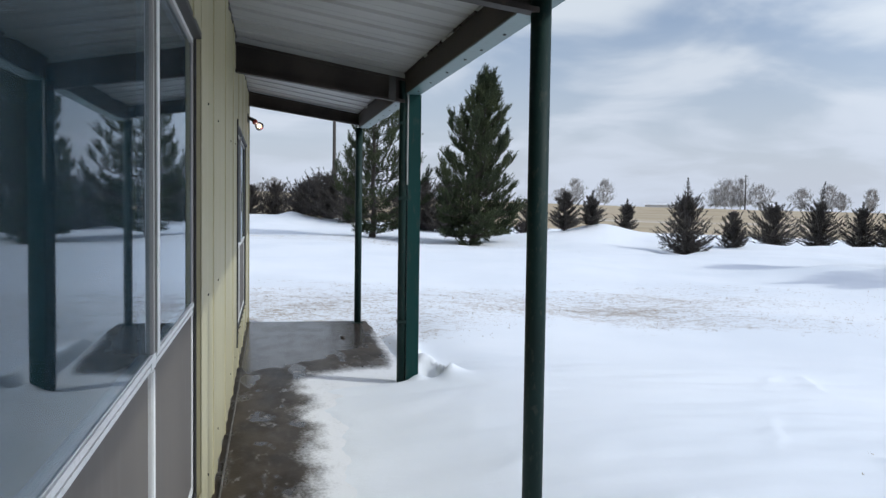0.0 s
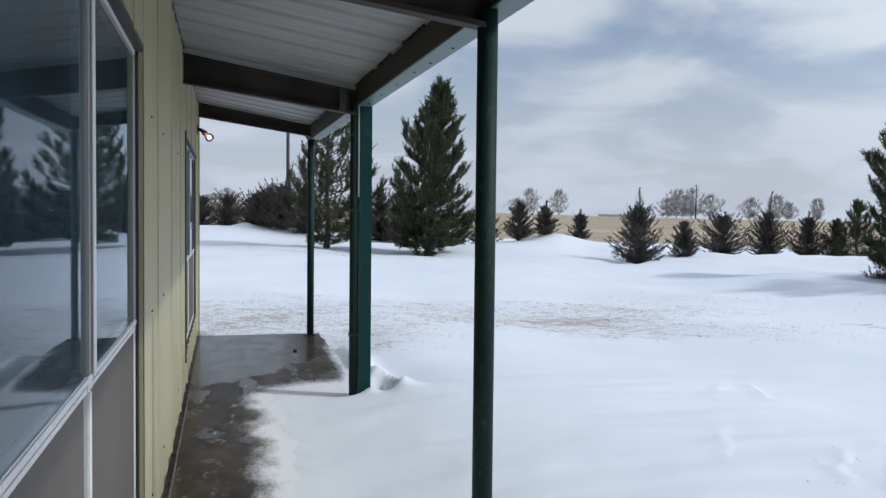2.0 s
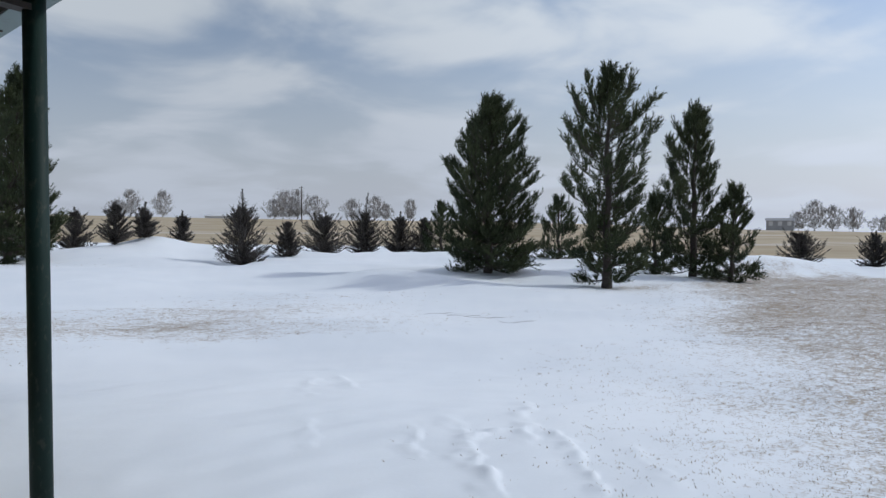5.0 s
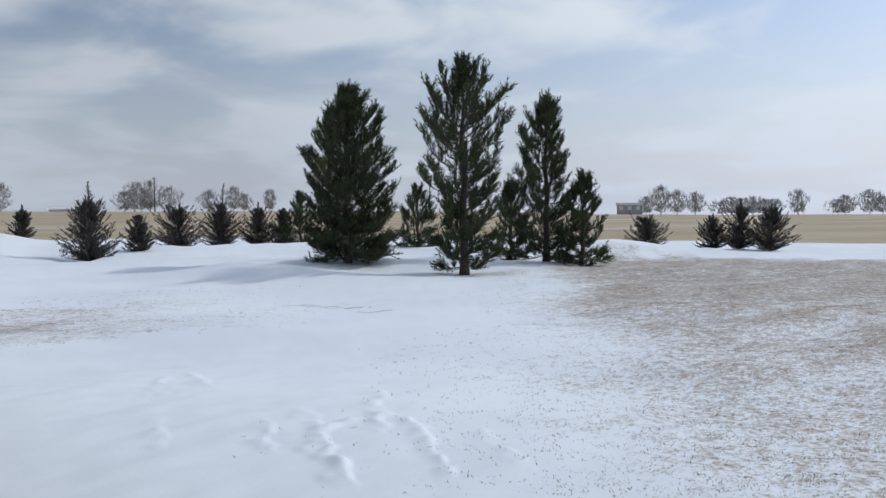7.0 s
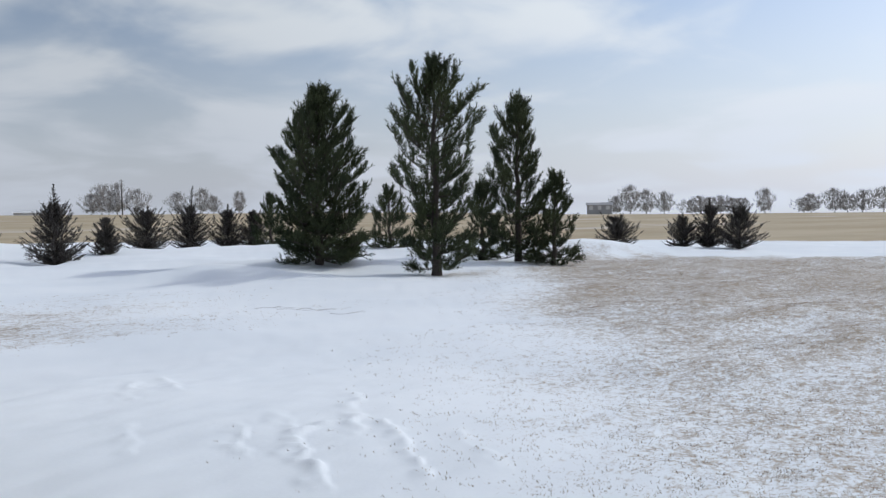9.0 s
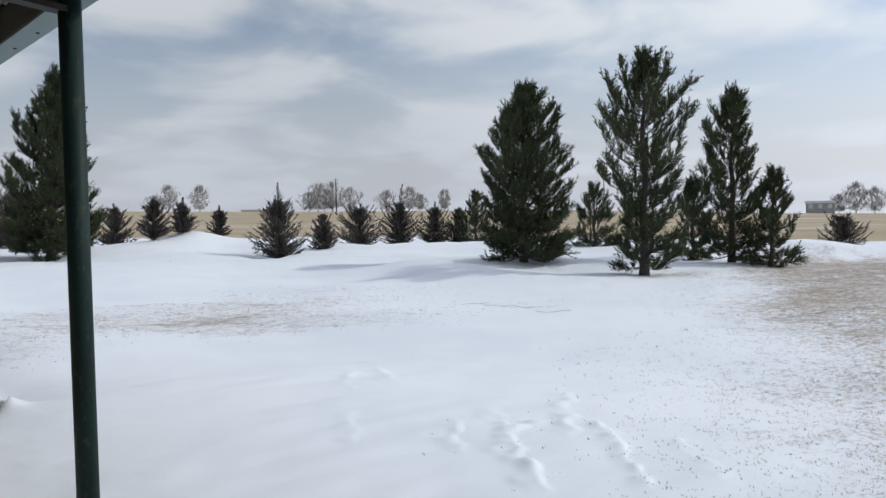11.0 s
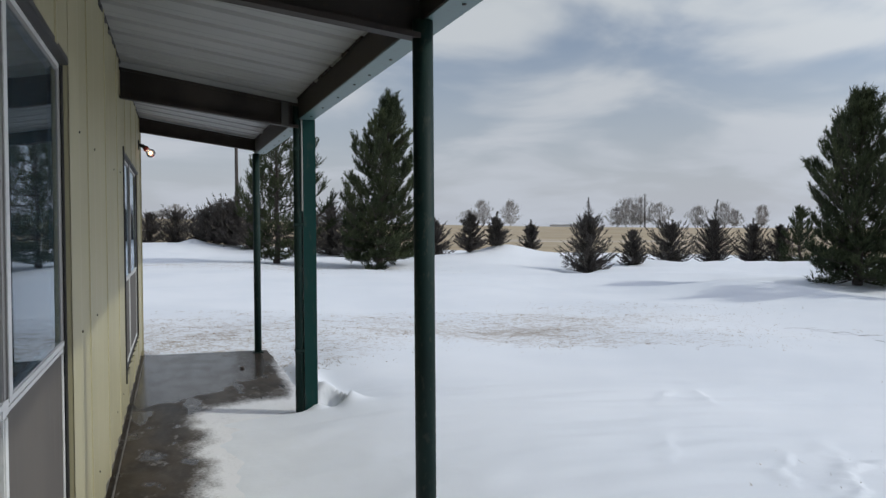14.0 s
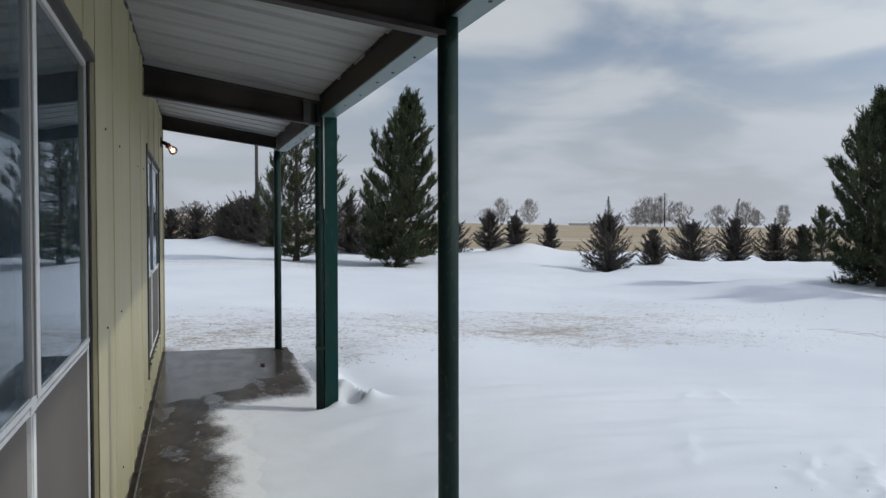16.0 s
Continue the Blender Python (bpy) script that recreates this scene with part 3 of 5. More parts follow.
def siding_sheet(y0, y1, z0, z1a, z1b, parent):
    """Ribbed sheet metal between y0 and y1, its top edge from z1a to z1b."""
    def depth(y):
        return RISE * min(1.0, ((y - LAP) % RIB) / (RIB - 0.05))

    ys, k = [(y0, depth(y0 + 0.0005))], math.floor((y0 - LAP) / RIB)
    while k * RIB + LAP < y1 + RIB:
        c = k * RIB + LAP
        lip = 0.006 if k % 3 == 0 else 0.0
        for dy, h in ((-0.05, RISE), (-0.046, RISE + lip), (-0.008, RISE + lip), (0.0, 0.0)):
            if y0 + 0.001 < c + dy < y1 - 0.001:
                ys.append((c + dy, h))
        k += 1
    ys.append((y1, depth(y1 - 0.0005)))
    verts, faces = [], []
    for y, h in ys:
        zt = z1a + (z1b - z1a) * (y - y0) / (y1 - y0)
        verts += [(h, y, z0), (h, y, zt), (h - 0.003, y, z0), (h - 0.003, y, zt)]
    for i in range(len(ys) - 1):
        a, b = 4 * i, 4 * i + 4
        faces += [(a, b, b + 1, a + 1), (a + 2, a + 3, b + 3, b + 2), (a, a + 2, b + 2, b)]
    piece("siding_sheet", mesh_from("siding_sheet", verts, faces, SIDING), parent)
    return ys


def front_wall():
    w = thing("wall_1", (0, 0, 0), "pale yellow ribbed metal siding on the house front", "wall", kind="structure")
    bm = bmesh.new()
    top = 2.62
    box(bm, -0.16, -0.008, WALL_START, W1[0], 0, top)
    box(bm, -0.16, -0.008, W1[1], W2[0], 0, top)
    box(bm, -0.16, -0.008, W2[1], WALL_END - 0.01, 0, top)
    for a, b in (W1, W2):
        box(bm, -0.16, -0.008, a, b, 0, SILL)
        box(bm, -0.16, -0.008, a, b, HEAD, top)
    part("wall_core", bm, PLASTER, w)
    runs = []
    for a, b in ((WALL_START, W1[0]), (W1[1] + 0.016, W2[0]), (W2[1], WALL_END)):
        n = max(1, round((b - a) / 0.92))
        runs += [(a + (b - a) * i / n, a + (b - a) * (i + 1) / n, 0.085, None) for i in range(n)]
    for a, b in (W1, W2):
        n = 4
        for i in range(n):
            p, q = a + (b - a) * i / n, a + (b - a) * (i + 1) / n
            runs += [(p, q, HEAD, None), (p, q, 0.085, SILL)]
    for p, q, z0, z1 in runs:
        siding_sheet(p, q, z0, z1 or deck_z(0, p) - 0.004, z1 or deck_z(0, q) - 0.004, w)
    boxed("footing", (-0.16, 0.004, WALL_START, WALL_END - 0.01, 0.001, 0.11), FOOTING, w, "damp grey concrete footing under the siding", bevel=0.0)
    boxed("base_angle", (0.036, 0.048, WALL_START, WALL_END - 0.02, 0.0, 0.016), FOOTING, w, "pale concrete edge along the wall foot", bevel=0.003)
    boxed("edge_return", (-0.006, 0.0185, W1[1] + 0.0125, W1[1] + 0.0155, 0.085, deck_z(0, W1[1]) - 0.004), SIDING, w, "folded siding edge beside the window", bevel=0.0)
    # screw heads
    rs = random.Random(4)
    for y0, y1 in ((W1[1], W2[0]), (W2[1], WALL_END)):
        k = math.ceil((y0 - LAP) / RIB) + 1
        while k * RIB + LAP < y1 - 0.05:
            for z in (0.3, 1.08, 1.88):
                if rs.random() < 0.6:
                    bm = bmesh.new()
                    c = Vector((RISE - 0.002, k * RIB + LAP - 0.028, z + rs.uniform(-0.02, 0.02)))
                    tube(bm, [c, c + Vector((0.007, 0, 0))], [0.007, 0.005], 6)
                    part("screw", bm, TRIM, w)
            k += 1
    y = -6.0
    while y < WALL_END - 0.2:
        n = rs.uniform(0.1, 0.2)
        if not (-0.1 < y - 3.66 < 0.05):
            boxed("closure_strip", (0.002, 0.026, y, y + n * 0.75, deck_z(0, y) - rs.uniform(0.014, 0.03), deck_z(0, y) - 0.006), TRIM, w, "dark foam closure strip", bevel=0.002)
        y += n
    boxed("corner_trim", (-0.06, 0.034, WALL_END, WALL_END + 0.02, -0.02, deck_z(0, WALL_END) - 0.01), SIDING, w, "pale yellow corner trim")
    return w


front_wall()


def window(name, y0, y1, mullions, label):
    """A recessed aluminium window over infill panels: glazing 2 cm behind the siding, bars standing a little proud of it."""
    w = thing(name, (0, 0, 0), label, "window", kind="structure")
    rail = 1.068
    f = 0.022
    # dark outer trim
    for d in ((-0.004, 0.032, y0 - 0.018, y0 + 0.0048, SILL - 0.03, HEAD + 0.03), (-0.004, 0.004, y1 - 0.004, y1 + 0.012, SILL - 0.03, HEAD - 0.0085),
              (-0.004, 0.0235, y0 + 0.005, y1 + 0.0115, HEAD - 0.008, HEAD + 0.018), (-0.004, 0.006, y0 + 0.005, y1 - 0.004, SILL - 0.03, SILL + 0.004)):
        boxed("trim", d, TRIM, w, "dark metal edge trim", bevel=0.002)
    # white frame, with a grey jamb at the far side
    boxed("window_frame", (-0.06, -0.006, y0 + 0.005, y0 + f, SILL + 0.004, HEAD - 0.008), ALU, w, bevel=0.003)
    boxed("window_frame", (-0.06, -0.008, y1 - 0.022, y1 - 0.005, SILL + 0.004, HEAD - 0.008), ALU, w, bevel=0.003)
    boxed("jamb", (-0.06, -0.005, y1 - 0.10, y1 - 0.022, rail + 0.013, HEAD - 0.031), GREYALU, w, "grey metal jamb", bevel=0.003)
    stops = [y0 + f, *mullions, y1 - 0.022]
    for i, (a, b) in enumerate(zip(stops, stops[1:])):
        last = i == len(stops) - 2
        a2, b2 = a + (0.041 if i else 0), b - (0.0 if last else 0.041)
        boxed("window_frame", (-0.06, -0.006, a2, b2, HEAD - 0.03, HEAD - 0.008), ALU, w, bevel=0.003)
        boxed("window_frame", (-0.06, -0.004, a2, b2 - (0.078 if last else 0), HEAD - 0.045, HEAD - 0.031), GREYALU, w, bevel=0.002)
        boxed("window_sill", (-0.06, -0.002, a2, b2, rail - 0.010, rail + 0.012), ALU, w, "white aluminium rail above the lower panel")
        boxed("window_sill", (-0.06, -0.007, a2, b2, rail - 0.034, rail - 0.014), ALU, w)
        boxed("window_frame", (-0.06, -0.008, a2, b2, SILL + 0.004, SILL + 0.03), ALU, w)
        boxed("pane", (-0.014, -0.008, a2, b2 - (0.078 if last else 0), rail + 0.012, HEAD - 0.045), GLASS, w, bevel=0)
        boxed("panel", (-0.05, -0.014, a2, b2, SILL + 0.03, rail - 0.034), PANEL, w, "taupe infill panel")
    for y in mullions:
        boxed("mullion", (-0.06, 0.001, y - 0.055, y - 0.020, rail + 0.013, HEAD - 0.046), GREYALU, w, "grey metal bar", bevel=0.003)
        # grey body, white only on its front strip
        boxed("mullion", (-0.06, 0.004, y - 0.019, y + 0.030, rail + 0.013, HEAD - 0.009), GREYALU, w, bevel=0.002)
        boxed("cover_strip", (0.0045, 0.0075, y - 0.018, y + 0.029, rail + 0.013, HEAD - 0.009), ALU, w, "white aluminium cover strip", bevel=0.001)
        boxed("mullion", (-0.06, -0.006, y - 0.004, y + 0.04, SILL + 0.004, rail - 0.035), ALU, w, bevel=0.004)
        boxed("mullion", (-0.06, -0.0045, y - 0.041, y + 0.041, rail - 0.034, rail + 0.012), ALU, w)
    return w


window("window_1", *W1, (0.02, 1.16, 2.572), "large white-framed window over taupe panels reflecting the yard")
window("window_2", *W2, (8.86,), "white-framed window pair over pale panels near the porch end")


def house_shell():
    for nm, d, lab in (("wall_2", (-8.0, -0.16, WALL_END - 0.16, WALL_END, 0, 2.6), "gable end wall of the house"), ("wall_3", (-8.0, -7.85, WALL_START, WALL_END - 0.16, 0, 2.6), "rear wall of the house"),
                       ("wall_4", (-8.0, -0.16, WALL_START, WALL_START + 0.15, 0, 2.6), "end wall of the house"), ("wall_5", (-4.0, -3.9, WALL_START + 0.15, WALL_END - 0.16, 0, 2.6), "inner partition wall")):
        ob = boxed(nm, d, PLASTER, None)
        tagged(ob, "plain " + lab, "wall", kind="structure")
    tagged(boxed("floor", (-8.0, -0.0, WALL_START, WALL_END, -0.12, -0.004), PANEL, None), "dark interior floor of the house", "floor", kind="structure")
    tagged(boxed("ceiling", (-8.0, -0.0, WALL_START, WALL_END, 2.62, 2.66), PLASTER, None), "plain interior ceiling of the house", "ceiling", kind="structure")
    bm = prism([(-8.3, 2.72), (0.0, 2.74), (0.0, 2.8), (-4.0, 3.6), (-8.3, 2.8)], (0, WALL_START - 0.2, 0), (0, WALL_END + 0.2, 0))
    ob = part("house_roof", bm, ROOFTOP, None)
    tagged(ob, "low metal gable roof of the house", "roof", kind="structure")
    # curtain folds behind the near window
    verts, faces = [], []
    n = 90
    for i in range(n + 1):
        y = W1[0] + 0.1 + (2.3 - W1[0] - 0.1) * i / n
        x = -0.125 + 0.035 * math.sin(i * 0.9) + 0.012 * math.sin(i * 2.1)
        verts += [(x, y, 0.3), (x, y, 2.05)]
    for i in range(n):
        faces.append((2 * i, 2 * i + 2, 2 * i + 3, 2 * i + 1))
    me = mesh_from("curtain", verts, faces, CURTAIN, True)
    ob = new("curtain", me)
    tagged(ob, "grey-blue folded curtain hanging behind the window", "curtain")
    so = ob.modifiers.new("thick", "SOLIDIFY")
    so.thickness = 0.004


house_shell()


# ---- porch ----
def porch_slab():
    xs, ys = np.linspace(0.0, 1.46, 40), np.linspace(-6.0, 11.15, 320)
    verts, faces = [], []
    for y in ys:
        for x in xs:
            edge = 0.012 * math.sin(y * 9.1) * math.sin(y * 3.7) if x > 1.45 else 0
            verts.append((x + edge, y, 0.0))
    nx, ny = len(xs), len(ys)
    for j in range(ny - 1):
        for i in range(nx - 1):
            a = j * nx + i
            faces.append((a, a + 1, a + nx + 1, a + nx))
    rim = [j * nx + nx - 1 for j in range(ny)] + [(ny - 1) * nx + i for i in range(nx - 2, -1, -1)]
    low = len(verts)
    for k in rim:
        v = verts[k]
        verts.append((v[0], v[1], -0.3))
    for i in range(len(rim) - 1):
        faces.append((rim[i], low + i, low + i + 1, rim[i + 1]))
    me = mesh_from("porch_slab", verts, faces, SLAB)
    co = np.array(verts)
    x, y = co[:, 0], co[:, 1]
    pool = smooth(-1.1, 1.1, y - 7.9 - 1.5 * (np.clip(x, 0, 2) / 1.2) ** 1.6) * smooth(1.5, 1.2, x)
    lip = 0.70 + 0.10 * bumps(y, y * 0.3, 8, 1.7) + 0.03 * bumps(x, y, 88, 0.5) - 0.12 * smooth(6.2, 3.0, y)
    dust = 1.4 * smooth(lip - 0.36, lip + 0.1, x) * smooth(8.2, 7.4, y) + 0.7 * smooth(0.6, 1.3, x) * smooth(8.9, 7.6, y) + 0.4 * smooth(2.4, 1.9, y + 0.25 * x) + 0.9 * smooth(1.3, 1.46, x) * smooth(10.6, 9.8, y)
    for nm, val in (("pool", pool), ("dusting", np.clip(dust, 0, 1.2))):
        at = me.attributes.new(nm, "FLOAT", "POINT")
        at.data.foreach_set("value", val.astype(np.float32))
    ob = new("floor_porch", me)
    tagged(ob, "wet brown concrete porch slab with ice and blown snow", "floor", kind="structure")


porch_slab()


def c_rafter(y, depth_wall, depth_eave, top_drop, parent, open_to=-1):
    """A steel channel from the wall to the eave, open towards open_to along y."""
    x1 = 1.334
    pts = []
    for x, depth in ((0.004, depth_wall), (x1, depth_eave)):
        top = deck_z(x, y) - top_drop
        pts.append((x, top, top - depth))
    t, fl = 0.012, 0.075
    bm = bmesh.new()
    ring = []
    for x, zt, zb in pts:
        s = open_to
        prof = [(0, zt), (s * fl, zt), (s * fl, zt - 0.022), (s * (fl - 0.008), zt - 0.022), (s * (fl - 0.008), zt - t), (s * t, zt - t),
                (s * t, zb + t), (s * (fl - 0.008), zb + t), (s * (fl - 0.008), zb + 0.022), (s * fl, zb + 0.022), (s * fl, zb), (0, zb)]
        ring.append([bm.verts.new((x, y - s * fl / 2 + u, z)) for u, z in prof])
    n = len(ring[0])
    for k in range(n):
        bm.faces.new((ring[0][k], ring[0][(k + 1) % n], ring[1][(k + 1) % n], ring[1][k]))
    bm.faces.new(ring[0])
    bm.faces.new(ring[1][::-1])
    bmesh.ops.recalc_face_normals(bm, faces=bm.faces)
    part("rafter", bm, STEEL, parent, "dark steel channel rafter")


def porch_roof():
    p = thing("porch_roof", (0, 0, 0), "lean-to porch roof of white ribbed metal on dark steel channels", "roof", kind="structure")
    # ribbed deck
    y, prof, k = -6.2, [], 0
    pitch = 0.40
    c = -6.2
    while c < 11.35:
        for dy, h in ((0.0, 0), (0.14, 0), (0.15, 0.003), (0.18, 0.003), (0.19, 0), (0.29, 0), (0.312, 0.02), (0.368, 0.02), (0.39, 0)):
            if c + dy < 11.38:
                prof.append((c + dy, h))
        c += pitch
    verts, faces = [], []
    xs = (0.0, 0.5, 1.0, 1.53)
    for yy, h in prof:
        for x in xs:
            z = deck_z(x, yy) + h
            verts += [(x, yy, z), (x, yy, z + 0.004)]
    m = len(xs) * 2
    for i in range(len(prof) - 1):
        for j in range(len(xs) - 1):
            a = i * m + 2 * j
            faces += [(a, a + 2, a + m + 2, a + m), (a + 1, a + m + 1, a + m + 3, a + 3)]
    piece("deck", mesh_from("deck", verts, faces, CEIL), p, "white ribbed metal deck, greyed for porch shade")
    for y in (3.66, 7.25, 10.98, 0.0, -3.66):
        end = y > 10
        c_rafter(y, 0.17 if end else 0.228, 0.135 if end else 0.19, 0.012 if end else 0.05, p)
        if not end:
            # purlin strip between rafter and deck
            bm = bmesh.new()
            vs = box(bm, 0.006, 1.33, y - 0.03, y + 0.045, 0.0, 0.046)
            for v in vs:
                v.co.z += deck_z(v.co.x, y) - 0.05
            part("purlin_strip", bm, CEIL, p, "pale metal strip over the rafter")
            if y > 7:
                boxed("clip_plate", (1.2, 1.255, y - 0.052, y - 0.044, deck_z(1.22, y) - 0.24, deck_z(1.22, y) - 0.055), TRIM, p, "steel clip plate", bevel=0.001)
    # eave channel, dark web inside and pale teal underside
    bays = [(-6.2, -3.66), (-3.66, 0.0), (0.0, 3.66), (3.66, 7.25), (7.25, 11.03)]
    for a, b in bays:
        prof = [(1.338, 0.0), (1.455, 0.0), (1.455, 0.012), (1.35, 0.012), (1.35, 0.165), (1.455, 0.165), (1.455, 0.175), (1.338, 0.175)]
        part("eave_beam", prism(prof, (0, a, eave_z(a)), (0, b, eave_z(b))), STEEL, p, "dark steel eave channel")
        part("eave_flange", prism([(1.344, -0.005), (1.462, -0.005), (1.462, 0.15), (1.457, 0.15), (1.457, -0.001), (1.344, -0.001)], (0, a, eave_z(a)), (0, b, eave_z(b))), TEAL, p, "pale teal eave flange")
        rs = random.Random(int(a * 10))
        for i in range(7):
            y = a + (b - a) * (i + 0.5) / 7 + rs.uniform(-0.1, 0.1)
            bm = bmesh.new()
            cc = Vector((1.395 + rs.uniform(-0.02, 0.03), y, eave_z(y) - 0.005))
            tube(bm, [cc, cc - Vector((0, 0, 0.006))], [0.009, 0.007], 6)
            part("bolt", bm, TRIM, p)
    # ragged closure strip at the eave
    rs = random.Random(2)
    y = -6.0
    while y < 11.0:
        L = rs.uniform(0.14, 0.22)
        h = rs.uniform(0.009, 0.02)
        boxed("closure_strip", (1.322, 1.336, y, y + L * 0.8, deck_z(1.33, y) - h, deck_z(1.33, y) - 0.004), CEIL if rs.random() < 0.3 else STEEL, p, bevel=0.002)
        y += L
    return p


porch_roof()


def round_post(y, base):
    ob = thing("porch_post", (1.34, y, base), "dark green weathered round pipe porch post", "post", "porch posts")
    H = eave_z(y) - 0.002 - base
    bm = bmesh.new()
    tube(bm, [(0, 0, 0.0), (0, 0, H - 0.006)], [0.0415, 0.0415], 28)
    part("pipe", bm, PIPE, ob, smooth=True)
    bm = bmesh.new()
    box(bm, -0.07, 0.06, -0.07, 0.07, 0.0, 0.008, 0.002)
    part("base_plate", bm, PIPE, ob, "rusty base plate")
    return ob


round_post(3.66, 0.0)
round_post(10.98, 0.0)
round_post(0.0, 0.0)
round_post(-3.66, 0.0)


def channel_post(y):
    ob = thing("porch_post", (1.42, y, 0.0), "dark green steel channel porch post with a pipe strapped to it", "post", "porch posts")
    H = eave_z(y) - 0.006
    t = 0.006
    # box section with one open lip
    prof = [(-0.052, -0.05), (0.05, -0.05), (0.05, 0.05), (-0.052, 0.05), (-0.052, 0.02), (-0.046, 0.02), (-0.046, 0.044), (0.044, 0.044), (0.044, -0.044), (-0.046, -0.044), (-0.046, -0.02), (-0.052, -0.02)]
    bm = bmesh.new()
    a = [bm.verts.new((u, v, 0.0)) for u, v in prof]
    b = [bm.verts.new((u, v, H)) for u, v in prof]
    n = len(prof)
    for k in range(n):
        bm.faces.new((a[k], a[(k + 1) % n], b[(k + 1) % n], b[k]))
    bm.faces.new(a[::-1])
    bm.faces.new(b)
    bmesh.ops.recalc_face_normals(bm, faces=bm.faces)
    part("channel", bm, GREEN, ob)
    bm = bmesh.new()
    tube(bm, [(-0.092, -0.03, 0.0), (-0.092, -0.03, H + 0.1), (-0.1, -0.02, H + 0.16)], [0.032, 0.032, 0.032], 20)
    part("pipe", bm, PIPE, ob, "dark pipe beside the channel", smooth=True)
    for z in (0.5, 1.5, 2.1):
        bm = bmesh.new()
        box(bm, -0.126, -0.05, -0.066, 0.004, z, z + 0.025, 0.002)
        part("strap", bm, PIPE, ob)
    bm = bmesh.new()
    tube(bm, [(-0.06, -0.064, 1.62), (-0.06, -0.064, H + 0.02), (-0.075, -0.055, H + 0.1)], [0.007, 0.007, 0.007], 8)
    part("cable", bm, CEIL, ob, "pale thin cable")
    return ob


channel_post(7.3)


def wall_lamp():
    ob = thing("wall_lamp", (0.0, 10.62, 2.43), "black outdoor lamp holder with a lit bulb on the house wall", "lamp")
    bm = bmesh.new()
    box(bm, 0.0, 0.035, -0.05, 0.05, -0.06, 0.05, 0.006)
    part("wall_box", bm, BLACK, ob)
    bm = bmesh.new()
    tube(bm, [(0.03, 0, 0.0), (0.07, 0, -0.015), (0.1, 0, -0.04)], [0.016, 0.022, 0.03], 14)
    holder = part("holder", bm, BLACK, ob, smooth=True)
    bm = bmesh.new()
    tube(bm, [(0.093, 0, -0.034), (0.116, 0, -0.056)], [0.034, 0.03], 14)
    part("collar", bm, REDCAP, holder, "red collar", smooth=True)
    d = Vector((0.7, 0, -0.68)).normalized()
    c0 = Vector((0.11, 0, -0.05))
    bm = bmesh.new()
    prof = [(0.0, 0.022), (0.02, 0.03), (0.045, 0.045), (0.07, 0.05), (0.092, 0.042), (0.106, 0.024), (0.111, 0.004)]
    tube(bm, [c0 + d * a for a, _ in prof], [r for _, r in prof], 18)
    g = part("bulb", bm, BULBGLASS, ob, "clear round bulb", smooth=True)
    g.visible_shadow = False
    bm = bmesh.new()
    bmesh.ops.create_icosphere(bm, subdivisions=2, radius=0.02)
    for v in bm.verts:
        v.co += c0 + d * 0.06
    part("filament", bm, FILAMENT, g, "glowing orange filament", smooth=True)


wall_lamp()


# ---- plants ----
def blades(base, along, length, width, rs, jitter=0.5):
    """Arrays of thin pointed leaves: base points, main directions, one blade each."""
    n = len(base)
    d = along + rs.normal(0, jitter, (n, 3))
    d /= np.linalg.norm(d, axis=1, keepdims=True) + 1e-9
    side = np.cross(d, rs.normal(0, 1, (n, 3)))
    side /= np.linalg.norm(side, axis=1, keepdims=True) + 1e-9
    L = (length * rs.uniform(0.7, 1.25, n))[:, None]
    w = (width * rs.uniform(0.7, 1.3, n))[:, None]
    v = np.stack([base - side * w / 2, base + side * w / 2, base + d * L], 1).reshape(-1, 3)
    return v


def tri_mesh(name, v, material):
    me = bpy.data.meshes.new(name)
    n = len(v) // 3
    me.vertices.add(len(v))
    me.vertices.foreach_set("co", np.ascontiguousarray(v, dtype=np.float32).ravel())
    me.loops.add(3 * n)
    me.loops.foreach_set("vertex_index", np.arange(3 * n, dtype=np.int32))
    me.polygons.add(n)
    me.polygons.foreach_set("loop_start", np.arange(0, 3 * n, 3, dtype=np.int32))
    me.update(calc_edges=True)
    me.materials.append(material)
    return me


def sticks(name, segs, material):
    """Three-sided tapered sticks from rows of (start, end, radius, radius)."""
    verts, faces = [], []
    for p, q, r0, r1 in segs:
        p, q = np.asarray(p), np.asarray(q)
        d = q - p
        a = np.cross(d, (0.3, 0.5, 0.81))
        a = a / (np.linalg.norm(a) + 1e-9)
        b = np.cross(d, a)
        b = b / (np.linalg.norm(b) + 1e-9)
        o = len(verts)
        for c, r in ((p, r0), (q, r1)):
            for k in range(3):
                t = 2 * math.pi * k / 3
                verts.append(tuple(c + r * (math.cos(t) * a + math.sin(t) * b)))
        for k in range(3):
            faces.append((o + k, o + (k + 1) % 3, o + 3 + (k + 1) % 3, o + 3 + k))
    return mesh_from(name, verts, faces, material)


